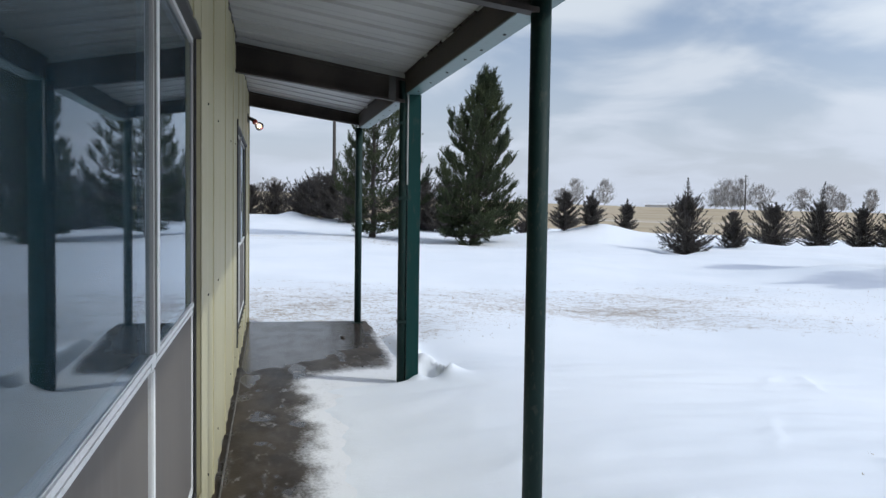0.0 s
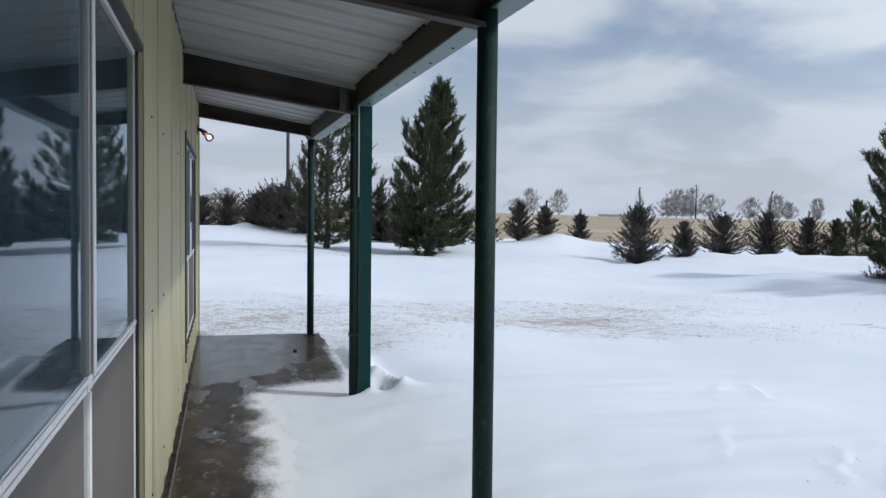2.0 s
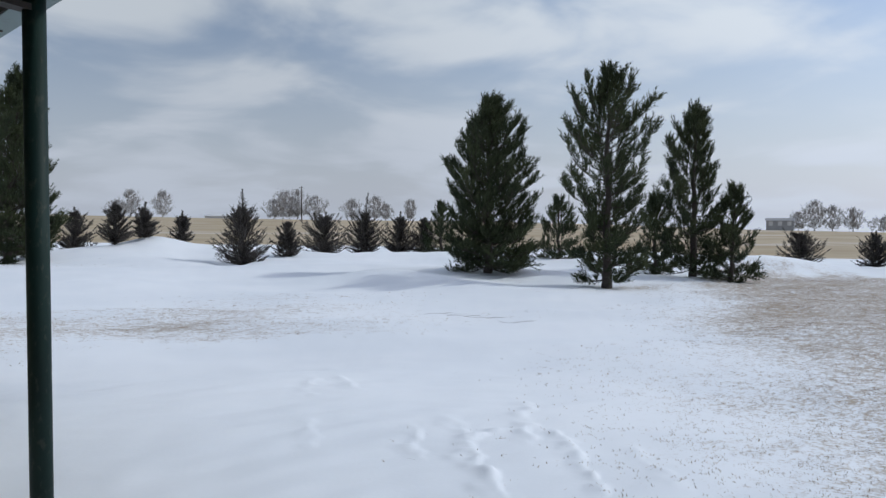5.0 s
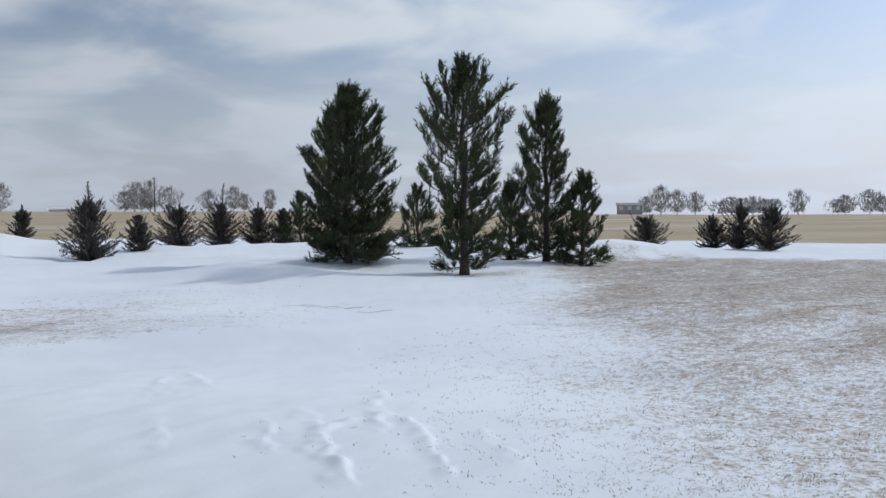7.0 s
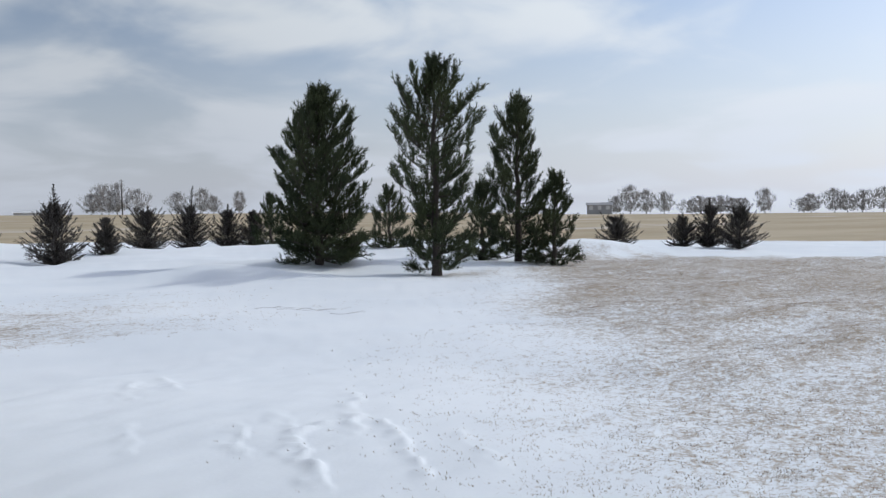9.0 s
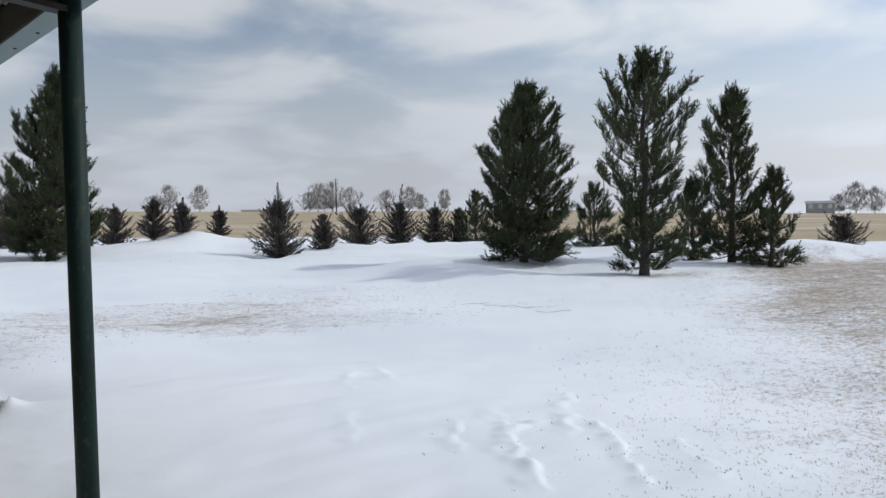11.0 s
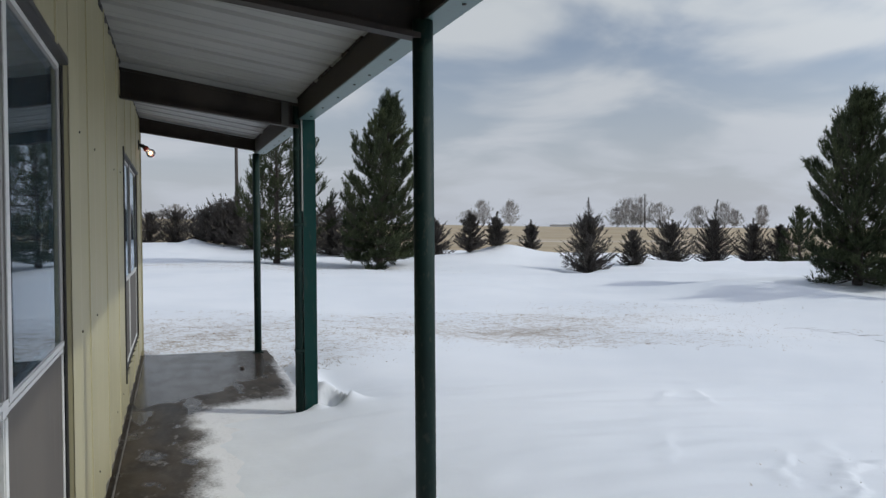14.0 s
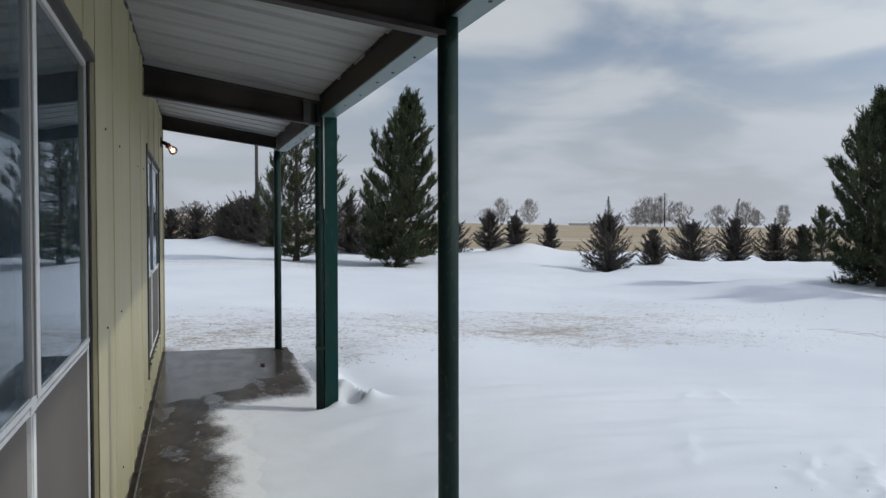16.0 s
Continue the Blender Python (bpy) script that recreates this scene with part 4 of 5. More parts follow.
def brush(bases, dirs, lens, rs, step, k, nlen, nwid, spread, taper=0.5):
    """Bottle-brush shoots: needles set all along each shoot, leaning to its tip."""
    P, D, S = [], [], []
    for b, d, L in zip(bases, dirs, lens):
        m = max(2, int(L / step))
        f = (np.arange(m) + 0.5) / m
        P.append(b[None] + d[None] * (L * f)[:, None])
        D.append(np.repeat(d[None], m, 0))
        S.append(1 - taper * f)
    P, D, S = np.repeat(np.concatenate(P), k, 0), np.repeat(np.concatenate(D), k, 0), np.repeat(np.concatenate(S), k)
    n = len(P)
    off = rs.normal(0, 1, (n, 3))
    off -= D * np.sum(off * D, 1, keepdims=True)
    off /= np.linalg.norm(off, axis=1, keepdims=True) + 1e-9
    d = D * rs.uniform(0.5, 1.1, (n, 1)) + off * spread * rs.uniform(0.5, 1.2, (n, 1))
    d /= np.linalg.norm(d, axis=1, keepdims=True)
    side = np.cross(d, rs.normal(0, 1, (n, 3)))
    side /= np.linalg.norm(side, axis=1, keepdims=True) + 1e-9
    L = (nlen * S * rs.uniform(0.75, 1.2, n))[:, None]
    w = (nwid * rs.uniform(0.7, 1.3, n))[:, None]
    return np.stack([P - side * w / 2, P + side * w / 2, P + d * L], 1).reshape(-1, 3)


def pine(az, r, H, prof, seed, label, clear=0.03, dense=1.0, lean=0.0, wind=(0.16, -0.12), open_=0.0):
    """A pine: limbs that leave the trunk low and turn up into club-shaped tips of long needles, swept by the wind.
    prof: rows of (height share, reach to one side, reach to the other) as seen from the house; lean: how far the top hangs to the second side."""
    ob = thing("pine_tree", at_az(az, r), label, "tree", "pines")
    rs = np.random.RandomState(seed)
    zs, ra, rb = [p[0] for p in prof], [p[1] for p in prof], [p[2] for p in prof]
    across = np.array([math.cos(radians(az)), -math.sin(radians(az))])
    lx, ly = across * lean
    bm = bmesh.new()
    n = 12
    path = [(lx * (i / n) ** 2 + 0.03 * math.sin(i * 1.3 + seed), ly * (i / n) ** 2 + 0.03 * math.cos(i * 1.7), H * 0.96 * i / n) for i in range(n + 1)]
    r0 = 0.014 * H + 0.03
    tube(bm, path, [r0 * (1.25 if i == 0 else 1) * (1 - i / n) ** 0.8 + 0.008 for i in range(n + 1)], 9)
    part("trunk", bm, BARK, ob, smooth=True)
    segs, sb, sdir, sl = [], [], [], []
    gust = np.array([wind[0], wind[1], 0.0])
    size = min(1.0, 0.55 + 0.1 * H)

    def shoot(b, d, L):
        d = np.asarray(d, float)
        d = d / np.linalg.norm(d)
        sb.append(b)
        sdir.append(d)
        sl.append(L * size)

    def club(b, d, L, m):
        """A bunch of upturned shoots at the end of a twig; those low on the tree spread flatter."""
        d = d / np.linalg.norm(d)
        up = 0.25 + 0.5 * min(1.0, b[2] / (0.3 * H))
        for u in range(m):
            f = u / max(1, m - 1)
            shoot(b + d * L * 0.5 * f, d + rs.normal(0, 0.32, 3) + gust * 0.9 + np.array([0, 0, up]), L * rs.uniform(0.65, 1.1))

    z, turn = clear * H * 0.8, rs.uniform(0, 360)
    while z < H * 0.92:
        s = z / H
        turn += 137.5 + rs.uniform(-25, 25)
        t = radians(turn)
        w = float(smooth(-0.6, 0.6, math.sin(t - radians(az))))
        span = lambda q: float(np.interp(q, zs, ra) * (1 - w) + np.interp(q, zs, rb) * w)
        R = span(min(1.0, s + (0.24 + 0.4 * s) * span(s) / H))
        R *= rs.choice([rs.uniform(0.55, 0.85), rs.uniform(0.83, 0.96), rs.uniform(0.92, 1.04)]) * (1 - 0.48 * float(smooth(0.68, 0.94, s))) * (0.76 + 0.24 * float(smooth(0.0, 0.16, s)))
        dirv = np.array([math.sin(t), math.cos(t), 0.0])
        q = np.array([lx * s * s, ly * s * s, z])
        e0 = radians(-16 + 46 * s + rs.uniform(-10, 12))
        e1 = radians(2 + 40 * min(1.0, s / 0.3) + 24 * s + rs.uniform(-12, 12))
        steps = max(4, int(R / 0.15) + 2)
        for i in range(steps):
            f = (i + 1) / steps
            ee = e0 + (e1 - e0) * f ** 1.8
            st = R * 1.02 / steps / max(0.6, math.cos(ee))
            nq = q + dirv * st * math.cos(ee) + gust * st * f * 0.5 + np.array([0, 0, st * math.sin(ee)])
            rr = 0.004 + (0.007 + 0.014 * R / 1.5) * (1 - f)
            segs.append((q, nq, rr + 0.004, rr))
            fw = (nq - q) / (np.linalg.norm(nq - q) + 1e-9)
            lat = np.cross(fw, (0, 0, 1.0))
            if f > 0.14 + open_:
                for sg in (-1, 1):
                    if rs.rand() > (0.5 + 0.4 * f) * dense:
                        continue
                    TL = R * rs.uniform(0.16, 0.36) * (1.2 - 0.75 * f) + 0.06
                    td = fw * rs.uniform(0.5, 0.9) + lat * sg * rs.uniform(0.5, 1.0) + np.array([0, 0, rs.uniform(-0.1, 0.35)])
                    td /= np.linalg.norm(td)
                    b0 = q + (nq - q) * rs.rand()
                    mid = b0 + td * TL * 0.6
                    tip = mid + (td + np.array([0, 0, 0.7]) + gust) * TL * 0.35
                    segs += [(b0, mid, 0.008, 0.006), (mid, tip, 0.006, 0.004)]
                    club(mid, td * 0.7 + np.array([0, 0, 0.1 + 0.5 * min(1.0, s / 0.3)]), rs.uniform(0.2, 0.32), rs.randint(2, 5))
                    if rs.rand() < 0.5:
                        club(b0 + td * TL * 0.2, td + np.array([0, 0, 0.5]), rs.uniform(0.16, 0.26), 2)
                shoot(q + (nq - q) * rs.rand(), fw * 0.8 + gust * 0.5 + rs.normal(0, 0.25, 3) + np.array([0, 0, 0.4]), rs.uniform(0.18, 0.3))
            q = nq
        for k in range(3):
            kd = fw + rs.normal(0, 0.55, 3) * np.array([1, 1, 0.4]) + gust + np.array([0, 0, 0.3])
            club(q - fw * 0.12 * k, kd, rs.uniform(0.24, 0.38), rs.randint(3, 6))
        z += rs.uniform(0.04, 0.084) / dense * (0.5 + 0.3 * float(smooth(0.05, 0.2, s)) + 0.3 * s) * (H / 5.8) ** 0.4
    top = np.array([lx * 0.83, ly * 0.83, H * 0.84])
    shoot(top, (0.05 + wind[0] * 0.3, 0, 1.0), H * 0.145 / size)
    for u in range(9):
        a = rs.uniform(0, 2 * math.pi)
        shoot(top + np.array([0, 0, H * (0.012 * u - 0.07)]), (0.3 * math.cos(a) + wind[0] * 0.5, 0.3 * math.sin(a), 1.0), 0.4 - 0.02 * u)
    tagged(piece("branchwork", sticks("branchwork", segs, BARK), ob), kind="stuff")
    v = brush(sb, sdir, sl, rs, 0.074, 5, 0.155, 0.0195, 0.46, 0.3)
    piece("crown", tri_mesh("crown", v, NEEDLE), ob)
    return ob


def juniper(at, H, W, seed, label, spire=0.0, group="windbreak shrubs", lean=0.0):
    """A young cedar: a cone of feathery limbs, widest close to the ground, whose outer ends turn up, and often a thin ragged leader."""
    ob = thing("cedar_shrub", at, label, "shrub", group)
    rs = np.random.RandomState(seed)
    segs, sb, sdir, sl = [], [], [], []
    bm = bmesh.new()
    tube(bm, [(0, 0, -0.05), (0.01, 0, H * 0.45), (0.02 + lean * 0.2, 0, H * 0.7)], [0.045, 0.028, 0.008], 7)
    part("trunk", bm, BARK, ob, smooth=True)
    body = H * (1 - spire * 0.75)
    n = int(64 + 50 * W * H / 2)
    for i in range(n):
        az = rs.uniform(0, 2 * math.pi)
        f0 = rs.uniform(0.0, 1.0) ** 1.5
        hz = 0.04 + f0 * body * 0.9
        el = radians(rs.uniform(-4, 26) + 34 * f0)
        reach = W / 2 * np.interp(f0, (0, 0.12, 0.35, 0.65, 0.85, 1.0), (0.88, 1.0, 0.86, 0.54, 0.29, 0.1))
        reach *= (1 + 0.18 * math.sin(2 * az + seed) + 0.1 * math.sin(5 * az + 3 * f0)) * rs.choice([rs.uniform(0.45, 0.75), rs.uniform(0.75, 0.95), rs.uniform(0.92, 1.15)])
        L = float(reach) / max(0.6, math.cos(el)) + 0.05
        d = np.array([math.cos(az) * math.cos(el), math.sin(az) * math.cos(el), math.sin(el)])
        q = np.array([0.02 * f0, 0, hz])
        st = 6
        for k in range(st):
            f = (k + 1) / st
            dd = d + np.array([lean * 0.25 * f, 0, 0.5 * f * f])
            dd /= np.linalg.norm(dd)
            nq = q + dd * L / st
            segs.append((q, nq, 0.008 * (1.3 - f), 0.008 * (1.15 - f)))
            for u in range(5):
                sp = dd + rs.normal(0, 0.45, 3) + np.array([0, 0, 0.3])
                sp /= np.linalg.norm(sp)
                sb.append(q + (nq - q) * rs.rand())
                sdir.append(sp)
                sl.append(rs.uniform(0.08, 0.22) * (1.1 - 0.5 * f) * min(1, 0.45 + 0.4 * H))
            q = nq
        for u in range(2):
            sb.append(q - dd * 0.08)
            sdir.append(dd + rs.normal(0, 0.15, 3))
            sl.append(rs.uniform(0.12, 0.24))
    if spire:
        z0 = body * 0.6
        for k in range(46):
            f = k / 46
            c = np.array([lean * f * f * 0.35 + 0.02, 0, z0 + (H - z0) * f])
            for u in range(3):
                a = rs.uniform(0, 2 * math.pi)
                sp = np.array([math.cos(a) * 0.8 + lean * 0.3, math.sin(a) * 0.8, 0.7])
                sb.append(c)
                sdir.append(sp / np.linalg.norm(sp))
                sl.append((0.05 + 0.22 * W * (1 - f) ** 1.1) * rs.choice([0.3, 0.6, 1.0]) * rs.uniform(0.7, 1.15))
        segs.append((np.array([0.02, 0, z0]), np.array([lean * 0.35 + 0.02, 0, H]), 0.02, 0.006))
    tagged(piece("branchwork", sticks("branchwork", segs, BARK), ob), kind="stuff")
    piece("crown", tri_mesh("crown", brush(sb, sdir, sl, rs, 0.034, 4, 0.055, 0.017, 0.5, 0.6), JUNIPER), ob)
    return ob


def bare_tree(at, H, W, seed, label="bare leafless tree at the far field edge, bark greyed for haze", low=0.1):
    """A leafless tree: twig ends strewn through a domed crown, each joined to the nearest inner fork."""
    ob = thing("bare_tree", at, label, "tree", "far bare trees")
    rs = np.random.RandomState(seed)
    pts = []
    while len(pts) < 210:
        f, a = rs.rand(), rs.uniform(0, 2 * math.pi)
        lim = np.interp(f, (0, 0.2, 0.5, 0.8, 1), (0.4, 0.75, 1.0, 0.8, 0.3)) * (0.72 + 0.28 * math.sin(2 * a + seed) + 0.2 * math.sin(5 * a + 9 * f + seed))
        q = lim * rs.rand() ** 0.6 * W / 2
        pts.append(np.array([q * math.cos(a), q * math.sin(a), H * low + H * (1 - low) * f]))
    base = np.array([0, 0, 0.0])
    nodes = [base + np.array([0, 0, H * low * 0.6 * i / 3]) for i in range(4)]
    depth = [0, 0, 0, 0]
    pts.sort(key=lambda p: np.linalg.norm(p - nodes[3]))
    segs = [(nodes[0] - np.array([0, 0, 0.3]), nodes[3], 0.03 * H, 0.022 * H)]
    arr = np.array(nodes)
    for p in pts:
        dist = np.linalg.norm(arr - p, axis=1) + 0.35 * np.maximum(0, arr[:, 2] - p[2])
        i = int(np.argmin(dist))
        c = arr[i]
        dep = depth[i] + 1
        r = max(0.03, 0.016 * H * 0.62 ** (dep - 1))
        segs.append((c, p, r, max(0.02, r * 0.62)))
        arr = np.vstack([arr, p])
        depth.append(dep)
    for i in range(4, len(arr), 1):
        for u in range(7):
            d = rs.normal(0, 0.55, 3) + np.array([0, 0, 0.9]) + 0.8 * (arr[i] - np.array([0, 0, H * 0.3])) / H
            d /= np.linalg.norm(d)
            segs.append((arr[i], arr[i] + d * H * rs.uniform(0.1, 0.24), 0.034, 0.014))
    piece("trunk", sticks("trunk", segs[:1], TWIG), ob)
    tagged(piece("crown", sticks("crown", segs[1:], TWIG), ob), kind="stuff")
    return ob


# ---- pines ----
pine(7.05, 31.6, 5.1, [(0, 0.7, 0.8), (0.12, 1.0, 1.3), (0.3, 1.3, 1.9), (0.45, 1.5, 1.95), (0.6, 1.3, 1.5), (0.8, 0.95, 1.25), (0.92, 0.7, 0.95), (1, 0.2, 0.3)], 11, "dark green pine with open limbs behind the porch", dense=0.8, clear=0.07, open_=0.1)
pine(13.6, 30.7, 6.1, [(0, 1.5, 1.45), (0.18, 1.6, 1.45), (0.31, 1.5, 1.35), (0.41, 1.4, 1.2), (0.54, 1.02, 1.2), (0.67, 1.17, 0.92), (0.78, 0.68, 0.68), (0.9, 0.5, 0.42), (1, 0.1, 0.12)], 12, "tall dense dark green pine beyond the porch", lean=0.5, dense=1.22, clear=0.045)
pine(42.7, 24.9, 5.0, [(0, 1.1, 1.1), (0.1, 1.2, 1.28), (0.25, 1.08, 1.25), (0.45, 1.32, 1.15), (0.6, 1.2, 1.0), (0.75, 1.0, 0.9), (0.9, 0.4, 0.58), (1, 0.06, 0.1)], 13, "broad dark green pine standing in drifted snow", dense=1.2, clear=0.035, lean=0.1)
pine(50.25, 22.4, 5.65, [(0, 0.9, 0.6), (0.06, 1.05, 0.85), (0.2, 0.78, 0.8), (0.33, 0.66, 0.85), (0.45, 1.2, 0.75), (0.6, 1.3, 1.0), (0.68, 1.28, 1.08), (0.8, 1.05, 1.02), (0.87, 0.75, 0.6), (0.95, 0.2, 0.3), (1, 0.05, 0.08)], 14, "open pine with upswept branch tips on bare grass", dense=0.84, clear=0.06)
pine(55.45, 27.2, 5.15, [(0, 1.0, 0.9), (0.1, 1.1, 1.0), (0.3, 1.3, 0.95), (0.45, 1.15, 0.8), (0.55, 0.85, 0.7), (0.66, 1.08, 0.66), (0.8, 0.8, 0.52), (0.95, 0.25, 0.25), (1, 0.06, 0.08)], 15, "slender dark green pine with a grassy base", clear=0.04, dense=0.78)
pine(57.7, 26.6, 2.8, [(0, 0.9, 0.75), (0.2, 0.95, 0.72), (0.45, 0.75, 0.52), (0.7, 0.5, 0.32), (1, 0.08, 0.06)], 16, "short bushy pine crowding a taller one", clear=0.03, lean=0.1, dense=0.62)
pine(53.1, 29.5, 2.6, [(0, 0.8, 0.7), (0.3, 0.8, 0.7), (0.7, 0.5, 0.4), (1, 0.08, 0.08)], 17, "short dark pine between two taller pines", clear=0.03, dense=0.62)
pine(47.1, 33.0, 2.3, [(0, 0.8, 1.0), (0.3, 0.85, 0.95), (0.7, 0.5, 0.5), (1, 0.08, 0.08)], 18, "small dark pine in front of the field", clear=0.02, dense=0.62)
pine(39.5, 37.0, 2.2, [(0, 1.0, 0.8), (0.3, 0.9, 0.8), (0.7, 0.5, 0.4), (1, 0.08, 0.08)], 19, "small dark pine beside the windbreak shrubs", clear=0.02, dense=0.6)

# ---- windbreak shrubs ----
for az, r, H, W, seed, sp, ln, lab in (
        (26.95, 31.0, 2.45, 1.75, 31, 0.32, 0.0, "brownish-green cedar shrub with a thin pointed leader"),
        (29.65, 33.7, 1.2, 0.95, 32, 0.0, 0.1, "low round brown-green cedar shrub in the snow"),
        (32.0, 36.5, 1.65, 1.9, 33, 0.2, 0.2, "wide spiky brown-green cedar shrub in the snow"),
        (34.55, 38.0, 2.5, 1.5, 34, 0.45, 0.5, "cedar shrub with a wind-bent leader in the snow"),
        (36.85, 38.0, 1.75, 1.35, 35, 0.25, 0.0, "dense brown-green cedar shrub in the snow"),
        (38.4, 38.5, 1.5, 1.2, 36, 0.1, 0.0, "dense brown-green cedar shrub in the snow"),
        (19.35, 33.5, 1.4, 1.1, 37, 0.15, 0.0, "brown-green cedar shrub sunk in a drift"),
        (21.05, 34.2, 1.25, 0.8, 38, 0.3, 0.1, "small spindly cedar shrub behind a snow drift"),
        (23.25, 35.0, 1.1, 0.62, 39, 0.3, 0.0, "small pointed cedar shrub behind a snow drift"),
        (17.0, 37.5, 1.6, 1.2, 40, 0.2, 0.0, "dark cedar shrub beside a large pine"),
        (61.55, 37.5, 1.25, 1.45, 41, 0.1, 0.0, "low dark cedar shrub on a snow drift"),
        (65.6, 37.8, 1.35, 1.05, 42, 0.2, 0.0, "small dark cedar shrub at the lawn edge"),
        (67.2, 37.8, 1.9, 1.35, 43, 0.25, 0.0, "pointed dark cedar shrub at the lawn edge"),
        (69.0, 37.8, 1.65, 1.75, 44, 0.1, 0.2, "wide dark cedar shrub at the lawn edge"),
        (-0.9, 46.0, 1.5, 2.0, 45, 0.15, 0.0, "dark hedge cedar in the far windbreak"),
        (0.6, 46.0, 1.7, 2.0, 46, 0.25, 0.0, "dark hedge cedar in the far windbreak"),
        (-2.6, 47.0, 1.5, 1.6, 47, 0.15, 0.0, "dark hedge cedar in the far windbreak"),
        (2.3, 44.0, 1.5, 2.2, 48, 0.15, 0.2, "dark hedge cedar in the far windbreak"),
        (3.2, 43.5, 2.0, 2.4, 49, 0.2, 0.2, "tall dark hedge cedar in the far windbreak"),
        (4.2, 43.0, 2.35, 2.5, 50, 0.25, 0.2, "tall dark hedge cedar in the far windbreak"),
        (5.4, 42.0, 2.15, 2.5, 51, 0.15, 0.0, "tall dark hedge cedar in the far windbreak"),
        (8.9, 40.0, 1.9, 2.2, 52, 0.15, 0.0, "dark hedge cedar between two pines"),
        (10.3, 38.5, 2.3, 2.3, 53, 0.2, 0.0, "dark hedge cedar between two pines"),
        (11.6, 38.0, 2.0, 2.1, 54, 0.1, 0.0, "dark hedge cedar between two pines")):
    juniper(at_az(az, r), H * 1.08, W * 1.28, seed, lab, sp, lean=ln)

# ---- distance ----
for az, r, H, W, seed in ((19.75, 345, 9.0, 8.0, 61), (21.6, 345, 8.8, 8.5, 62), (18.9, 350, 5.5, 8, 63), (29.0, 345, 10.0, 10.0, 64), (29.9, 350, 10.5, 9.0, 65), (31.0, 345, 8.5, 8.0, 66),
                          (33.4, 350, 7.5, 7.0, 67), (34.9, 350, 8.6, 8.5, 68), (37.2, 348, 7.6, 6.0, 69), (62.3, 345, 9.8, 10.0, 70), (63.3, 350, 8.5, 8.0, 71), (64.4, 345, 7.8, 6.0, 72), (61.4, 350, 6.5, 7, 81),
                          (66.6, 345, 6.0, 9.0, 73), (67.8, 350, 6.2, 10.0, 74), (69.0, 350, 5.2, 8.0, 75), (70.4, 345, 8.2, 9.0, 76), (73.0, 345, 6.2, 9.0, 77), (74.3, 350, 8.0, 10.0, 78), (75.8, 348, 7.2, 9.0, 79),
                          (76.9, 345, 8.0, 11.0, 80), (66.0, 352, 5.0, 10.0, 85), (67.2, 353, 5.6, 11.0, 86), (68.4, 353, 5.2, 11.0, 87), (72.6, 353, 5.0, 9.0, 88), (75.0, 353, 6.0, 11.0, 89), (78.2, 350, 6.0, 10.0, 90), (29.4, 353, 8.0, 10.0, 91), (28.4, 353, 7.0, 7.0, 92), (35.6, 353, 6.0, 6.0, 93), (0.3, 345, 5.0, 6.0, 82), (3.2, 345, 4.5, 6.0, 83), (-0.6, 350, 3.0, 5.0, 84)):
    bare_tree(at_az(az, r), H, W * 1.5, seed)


def utility_pole(at, H, label, arm=True, rad=0.13, turn=0.0):
    ob = thing("utility_pole", at, label, "pole", "utility poles", turn=turn)
    bm = bmesh.new()
    tube(bm, [(0, 0, -0.2), (0, 0, H * 0.5), (0, 0, H)], [rad, rad * 0.88, rad * 0.75], 12)
    part("pole", bm, POLEWOOD, ob, smooth=True)
    if arm:
        boxed("cross_arm", (-0.9, 0.9, -0.06, 0.06, H - 0.6, H - 0.45), POLEWOOD, ob)
        for x in (-0.8, 0.0, 0.8):
            bm = bmesh.new()
            tube(bm, [(x, 0, H - 0.45), (x, 0, H - 0.3)], [0.05, 0.03], 8)
            part("insulator", bm, FARROOF, ob)
    return ob


utility_pole(at_az(30.17, 340), 12.8, "distant wooden utility pole in the stubble field", rad=0.22)
for a in (46.6, 47.0, 47.5):
    utility_pole(at_az(a, 340), 11.5, "distant wooden utility pole beyond the pines", False, rad=0.2)
utility_pole(at_az(4.36, 46.5), 7.5, "dark wooden pole standing behind the windbreak", False, rad=0.1)


def farmhouse(at, L, D, H, label, turn, wall=FARWALL, roof=FARROOF):
    ob = thing("farmhouse", at, label, "house", "far buildings", turn=turn)
    boxed("wall", (-L / 2, L / 2, -D / 2, D / 2, -0.3, H), wall, ob, bevel=0.02)
    bm = prism([(-D / 2 - 0.4, H), (D / 2 + 0.4, H), (0.0, H + D * 0.16)], (-L / 2 - 0.4, 0, 0), (L / 2 + 0.4, 0, 0), "x")
    part("roof", bm, roof, ob)
    for i in range(3):
        x = -L / 2 + L * (i + 0.5) / 3
        boxed("window", (x - 0.7, x + 0.7, -D / 2 - 0.05, -D / 2 + 0.02, H * 0.5, H * 0.92), FARPALE, ob, bevel=0)


farmhouse(at_az(60.35, 345), 9.5, 6.0, 3.6, "far grey farm building at the field edge", -60)
farmhouse(at_az(25.3, 349), 14.0, 6.0, 0.9, "far low pale farm shed on the skyline", -26, FARPALE, FARPALE)
farmhouse(at_az(2.2, 345), 4.0, 3.0, 1.6, "far small dark shed on the skyline", 0)


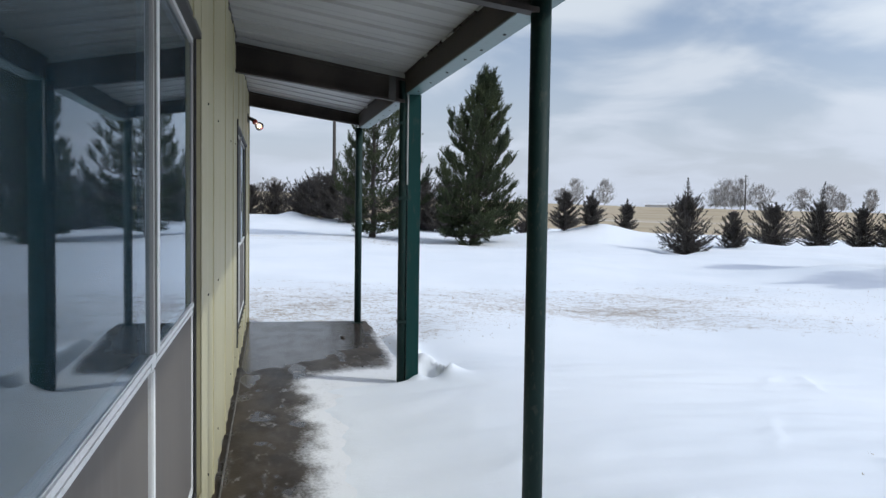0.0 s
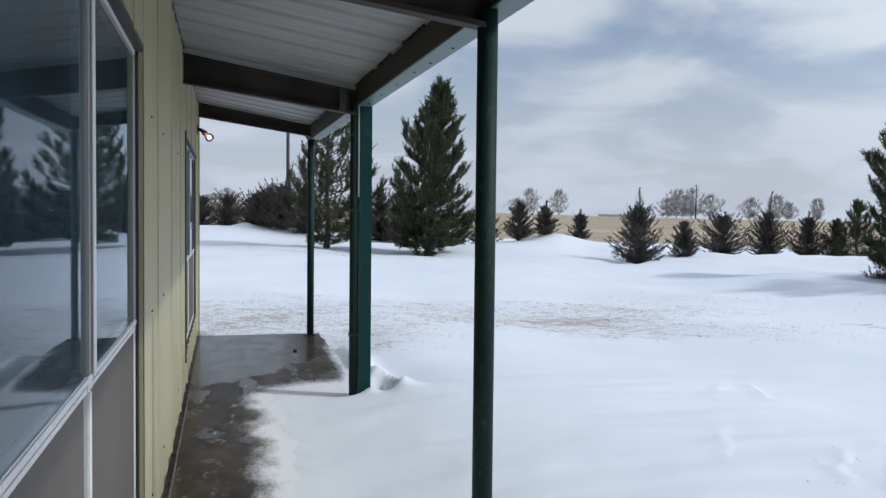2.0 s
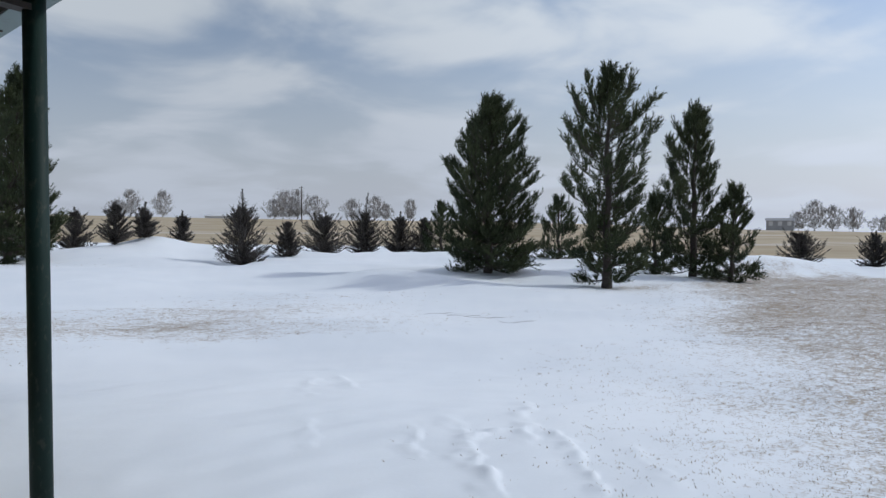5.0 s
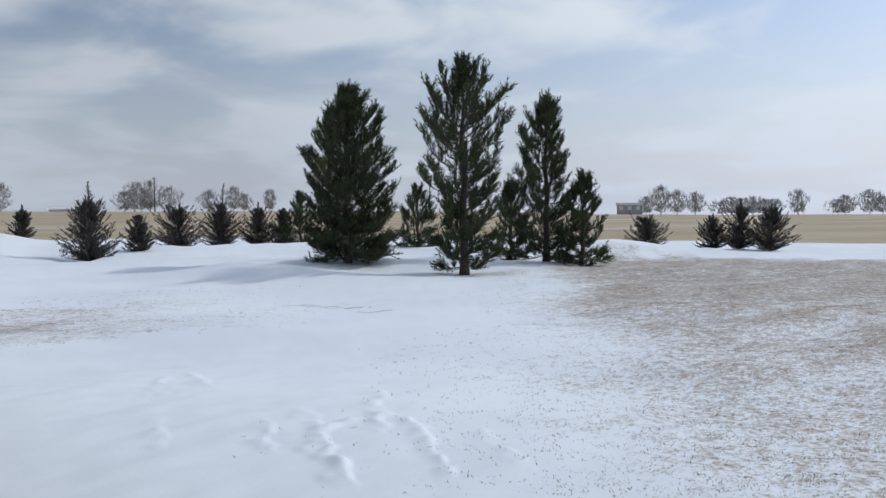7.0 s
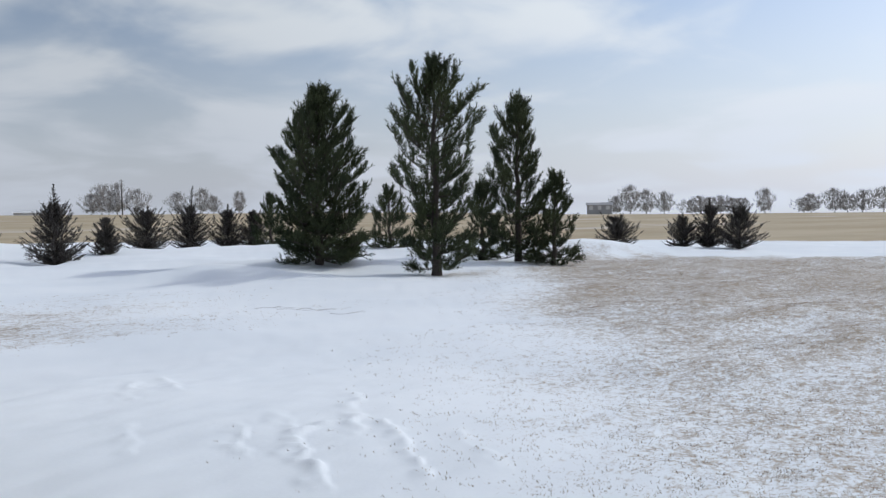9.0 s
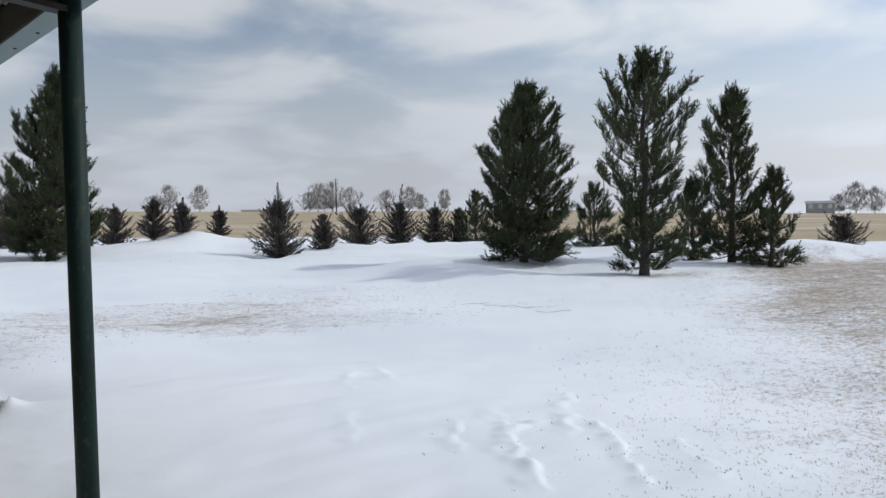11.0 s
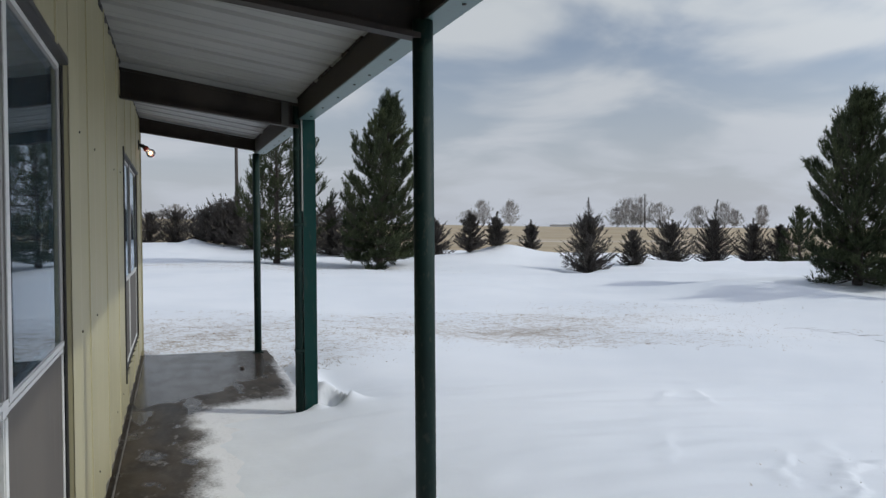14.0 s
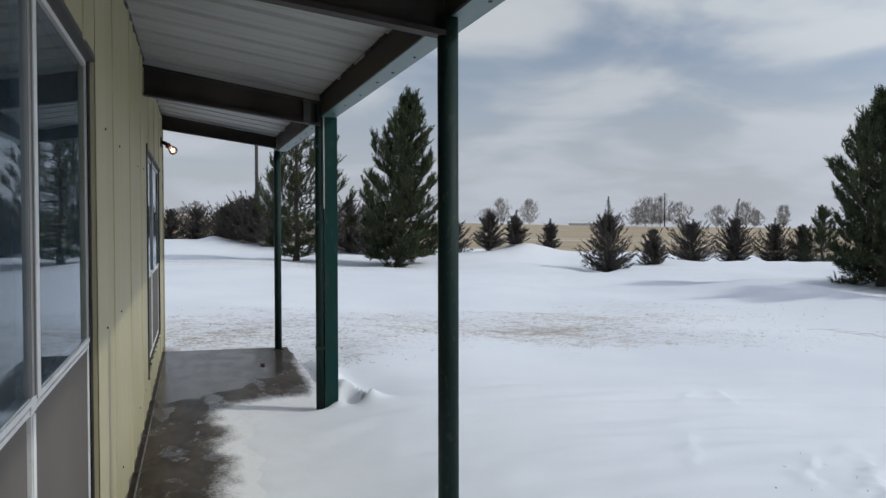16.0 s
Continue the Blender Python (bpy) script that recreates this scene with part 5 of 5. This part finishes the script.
# ---- dry grass poking through the snow ----
def grass():
    rs = np.random.RandomState(5)
    n = 520000
    r = 3.6 + 29 * rs.rand(n) ** 1.6
    az = np.radians(rs.uniform(-8, 92, n))
    x, y = r * np.sin(az), r * np.cos(az)
    keep = (rs.rand(n) < bare_mask(x, y) ** 1.2 * 0.9) & (bumps(x, y, 55, 0.5) + rs.normal(0, 0.5, n) > 0.1)
    x, y = x[keep], y[keep]
    z = height(x, y)
    base = np.stack([x, y, z - 0.005], 1)
    base = np.repeat(base, 3, 0) + rs.normal(0, 0.012, (3 * len(base), 3)) * np.array([1, 1, 0])
    d = np.tile(np.array([-0.5, 0.1, 0.55]), (len(base), 1))
    v = blades(base, d, 0.021, 0.0055, rs, 0.6)
    ob = new("dry_grass", tri_mesh("dry_grass", v, STRAW))
    tagged(ob, "short dry tan grass poking through thin snow", "grass", kind="stuff")


grass()


def fallen_twig(az, r, turn, length, seed):
    """A thin bent twig lying on the snow."""
    at = at_az(az, r, 0.0)
    ob = thing("fallen_twig", (at[0], at[1], at[2]), "thin grey fallen twig lying on the snow", "twig", "fallen twigs", turn=turn)
    rs = random.Random(seed)
    bm = bmesh.new()
    c, s = math.cos(radians(turn)), math.sin(radians(turn))
    pts = []
    for i in range(9):
        u = length * (i / 8 - 0.5)
        v = 0.16 * math.sin(i * 0.55 + seed) + rs.uniform(-0.01, 0.01)
        x, y = at[0] + u * c - v * s, at[1] + u * s + v * c
        pts.append((u, v, float(height(x, y)) - at[2] + 0.006))
    tube(bm, pts, [0.0018 * (1 - i / 11) + 0.0007 for i in range(9)], 6)
    part("stem", bm, TWIG, ob)
    bm = bmesh.new()
    p = Vector(pts[4])
    tube(bm, [p, p + Vector((0.12, 0.1, 0.004)), p + Vector((0.28, 0.13, 0.002))], [0.004, 0.003, 0.0015], 5)
    part("side_shoot", bm, TWIG, ob)


for i, (az, r, turn, length) in enumerate(((40.2, 15.8, -24, 0.75), (41.5, 15.3, -34, 0.6), (43.0, 15.2, -58, 0.5), (44.8, 14.6, -44, 0.55))):
    fallen_twig(az, r, turn, length, i)


def clod():
    """A small dark lump left on the wet slab."""
    ob = thing("clod", (1.06, 9.77, 0.0), "small dark lump on the wet slab", "clod")
    bm = bmesh.new()
    bmesh.ops.create_icosphere(bm, subdivisions=2, radius=0.027)
    for v in bm.verts:
        k = 1 + 0.25 * math.sin(v.co.x * 90 + 1) * math.cos(v.co.y * 70) + 0.15 * math.sin(v.co.z * 120)
        v.co = Vector((v.co.x * k * 1.1, v.co.y * k, max(0.0, v.co.z * k * 0.5 + 0.01)))
    part("lump", bm, BARK, ob)


clod()
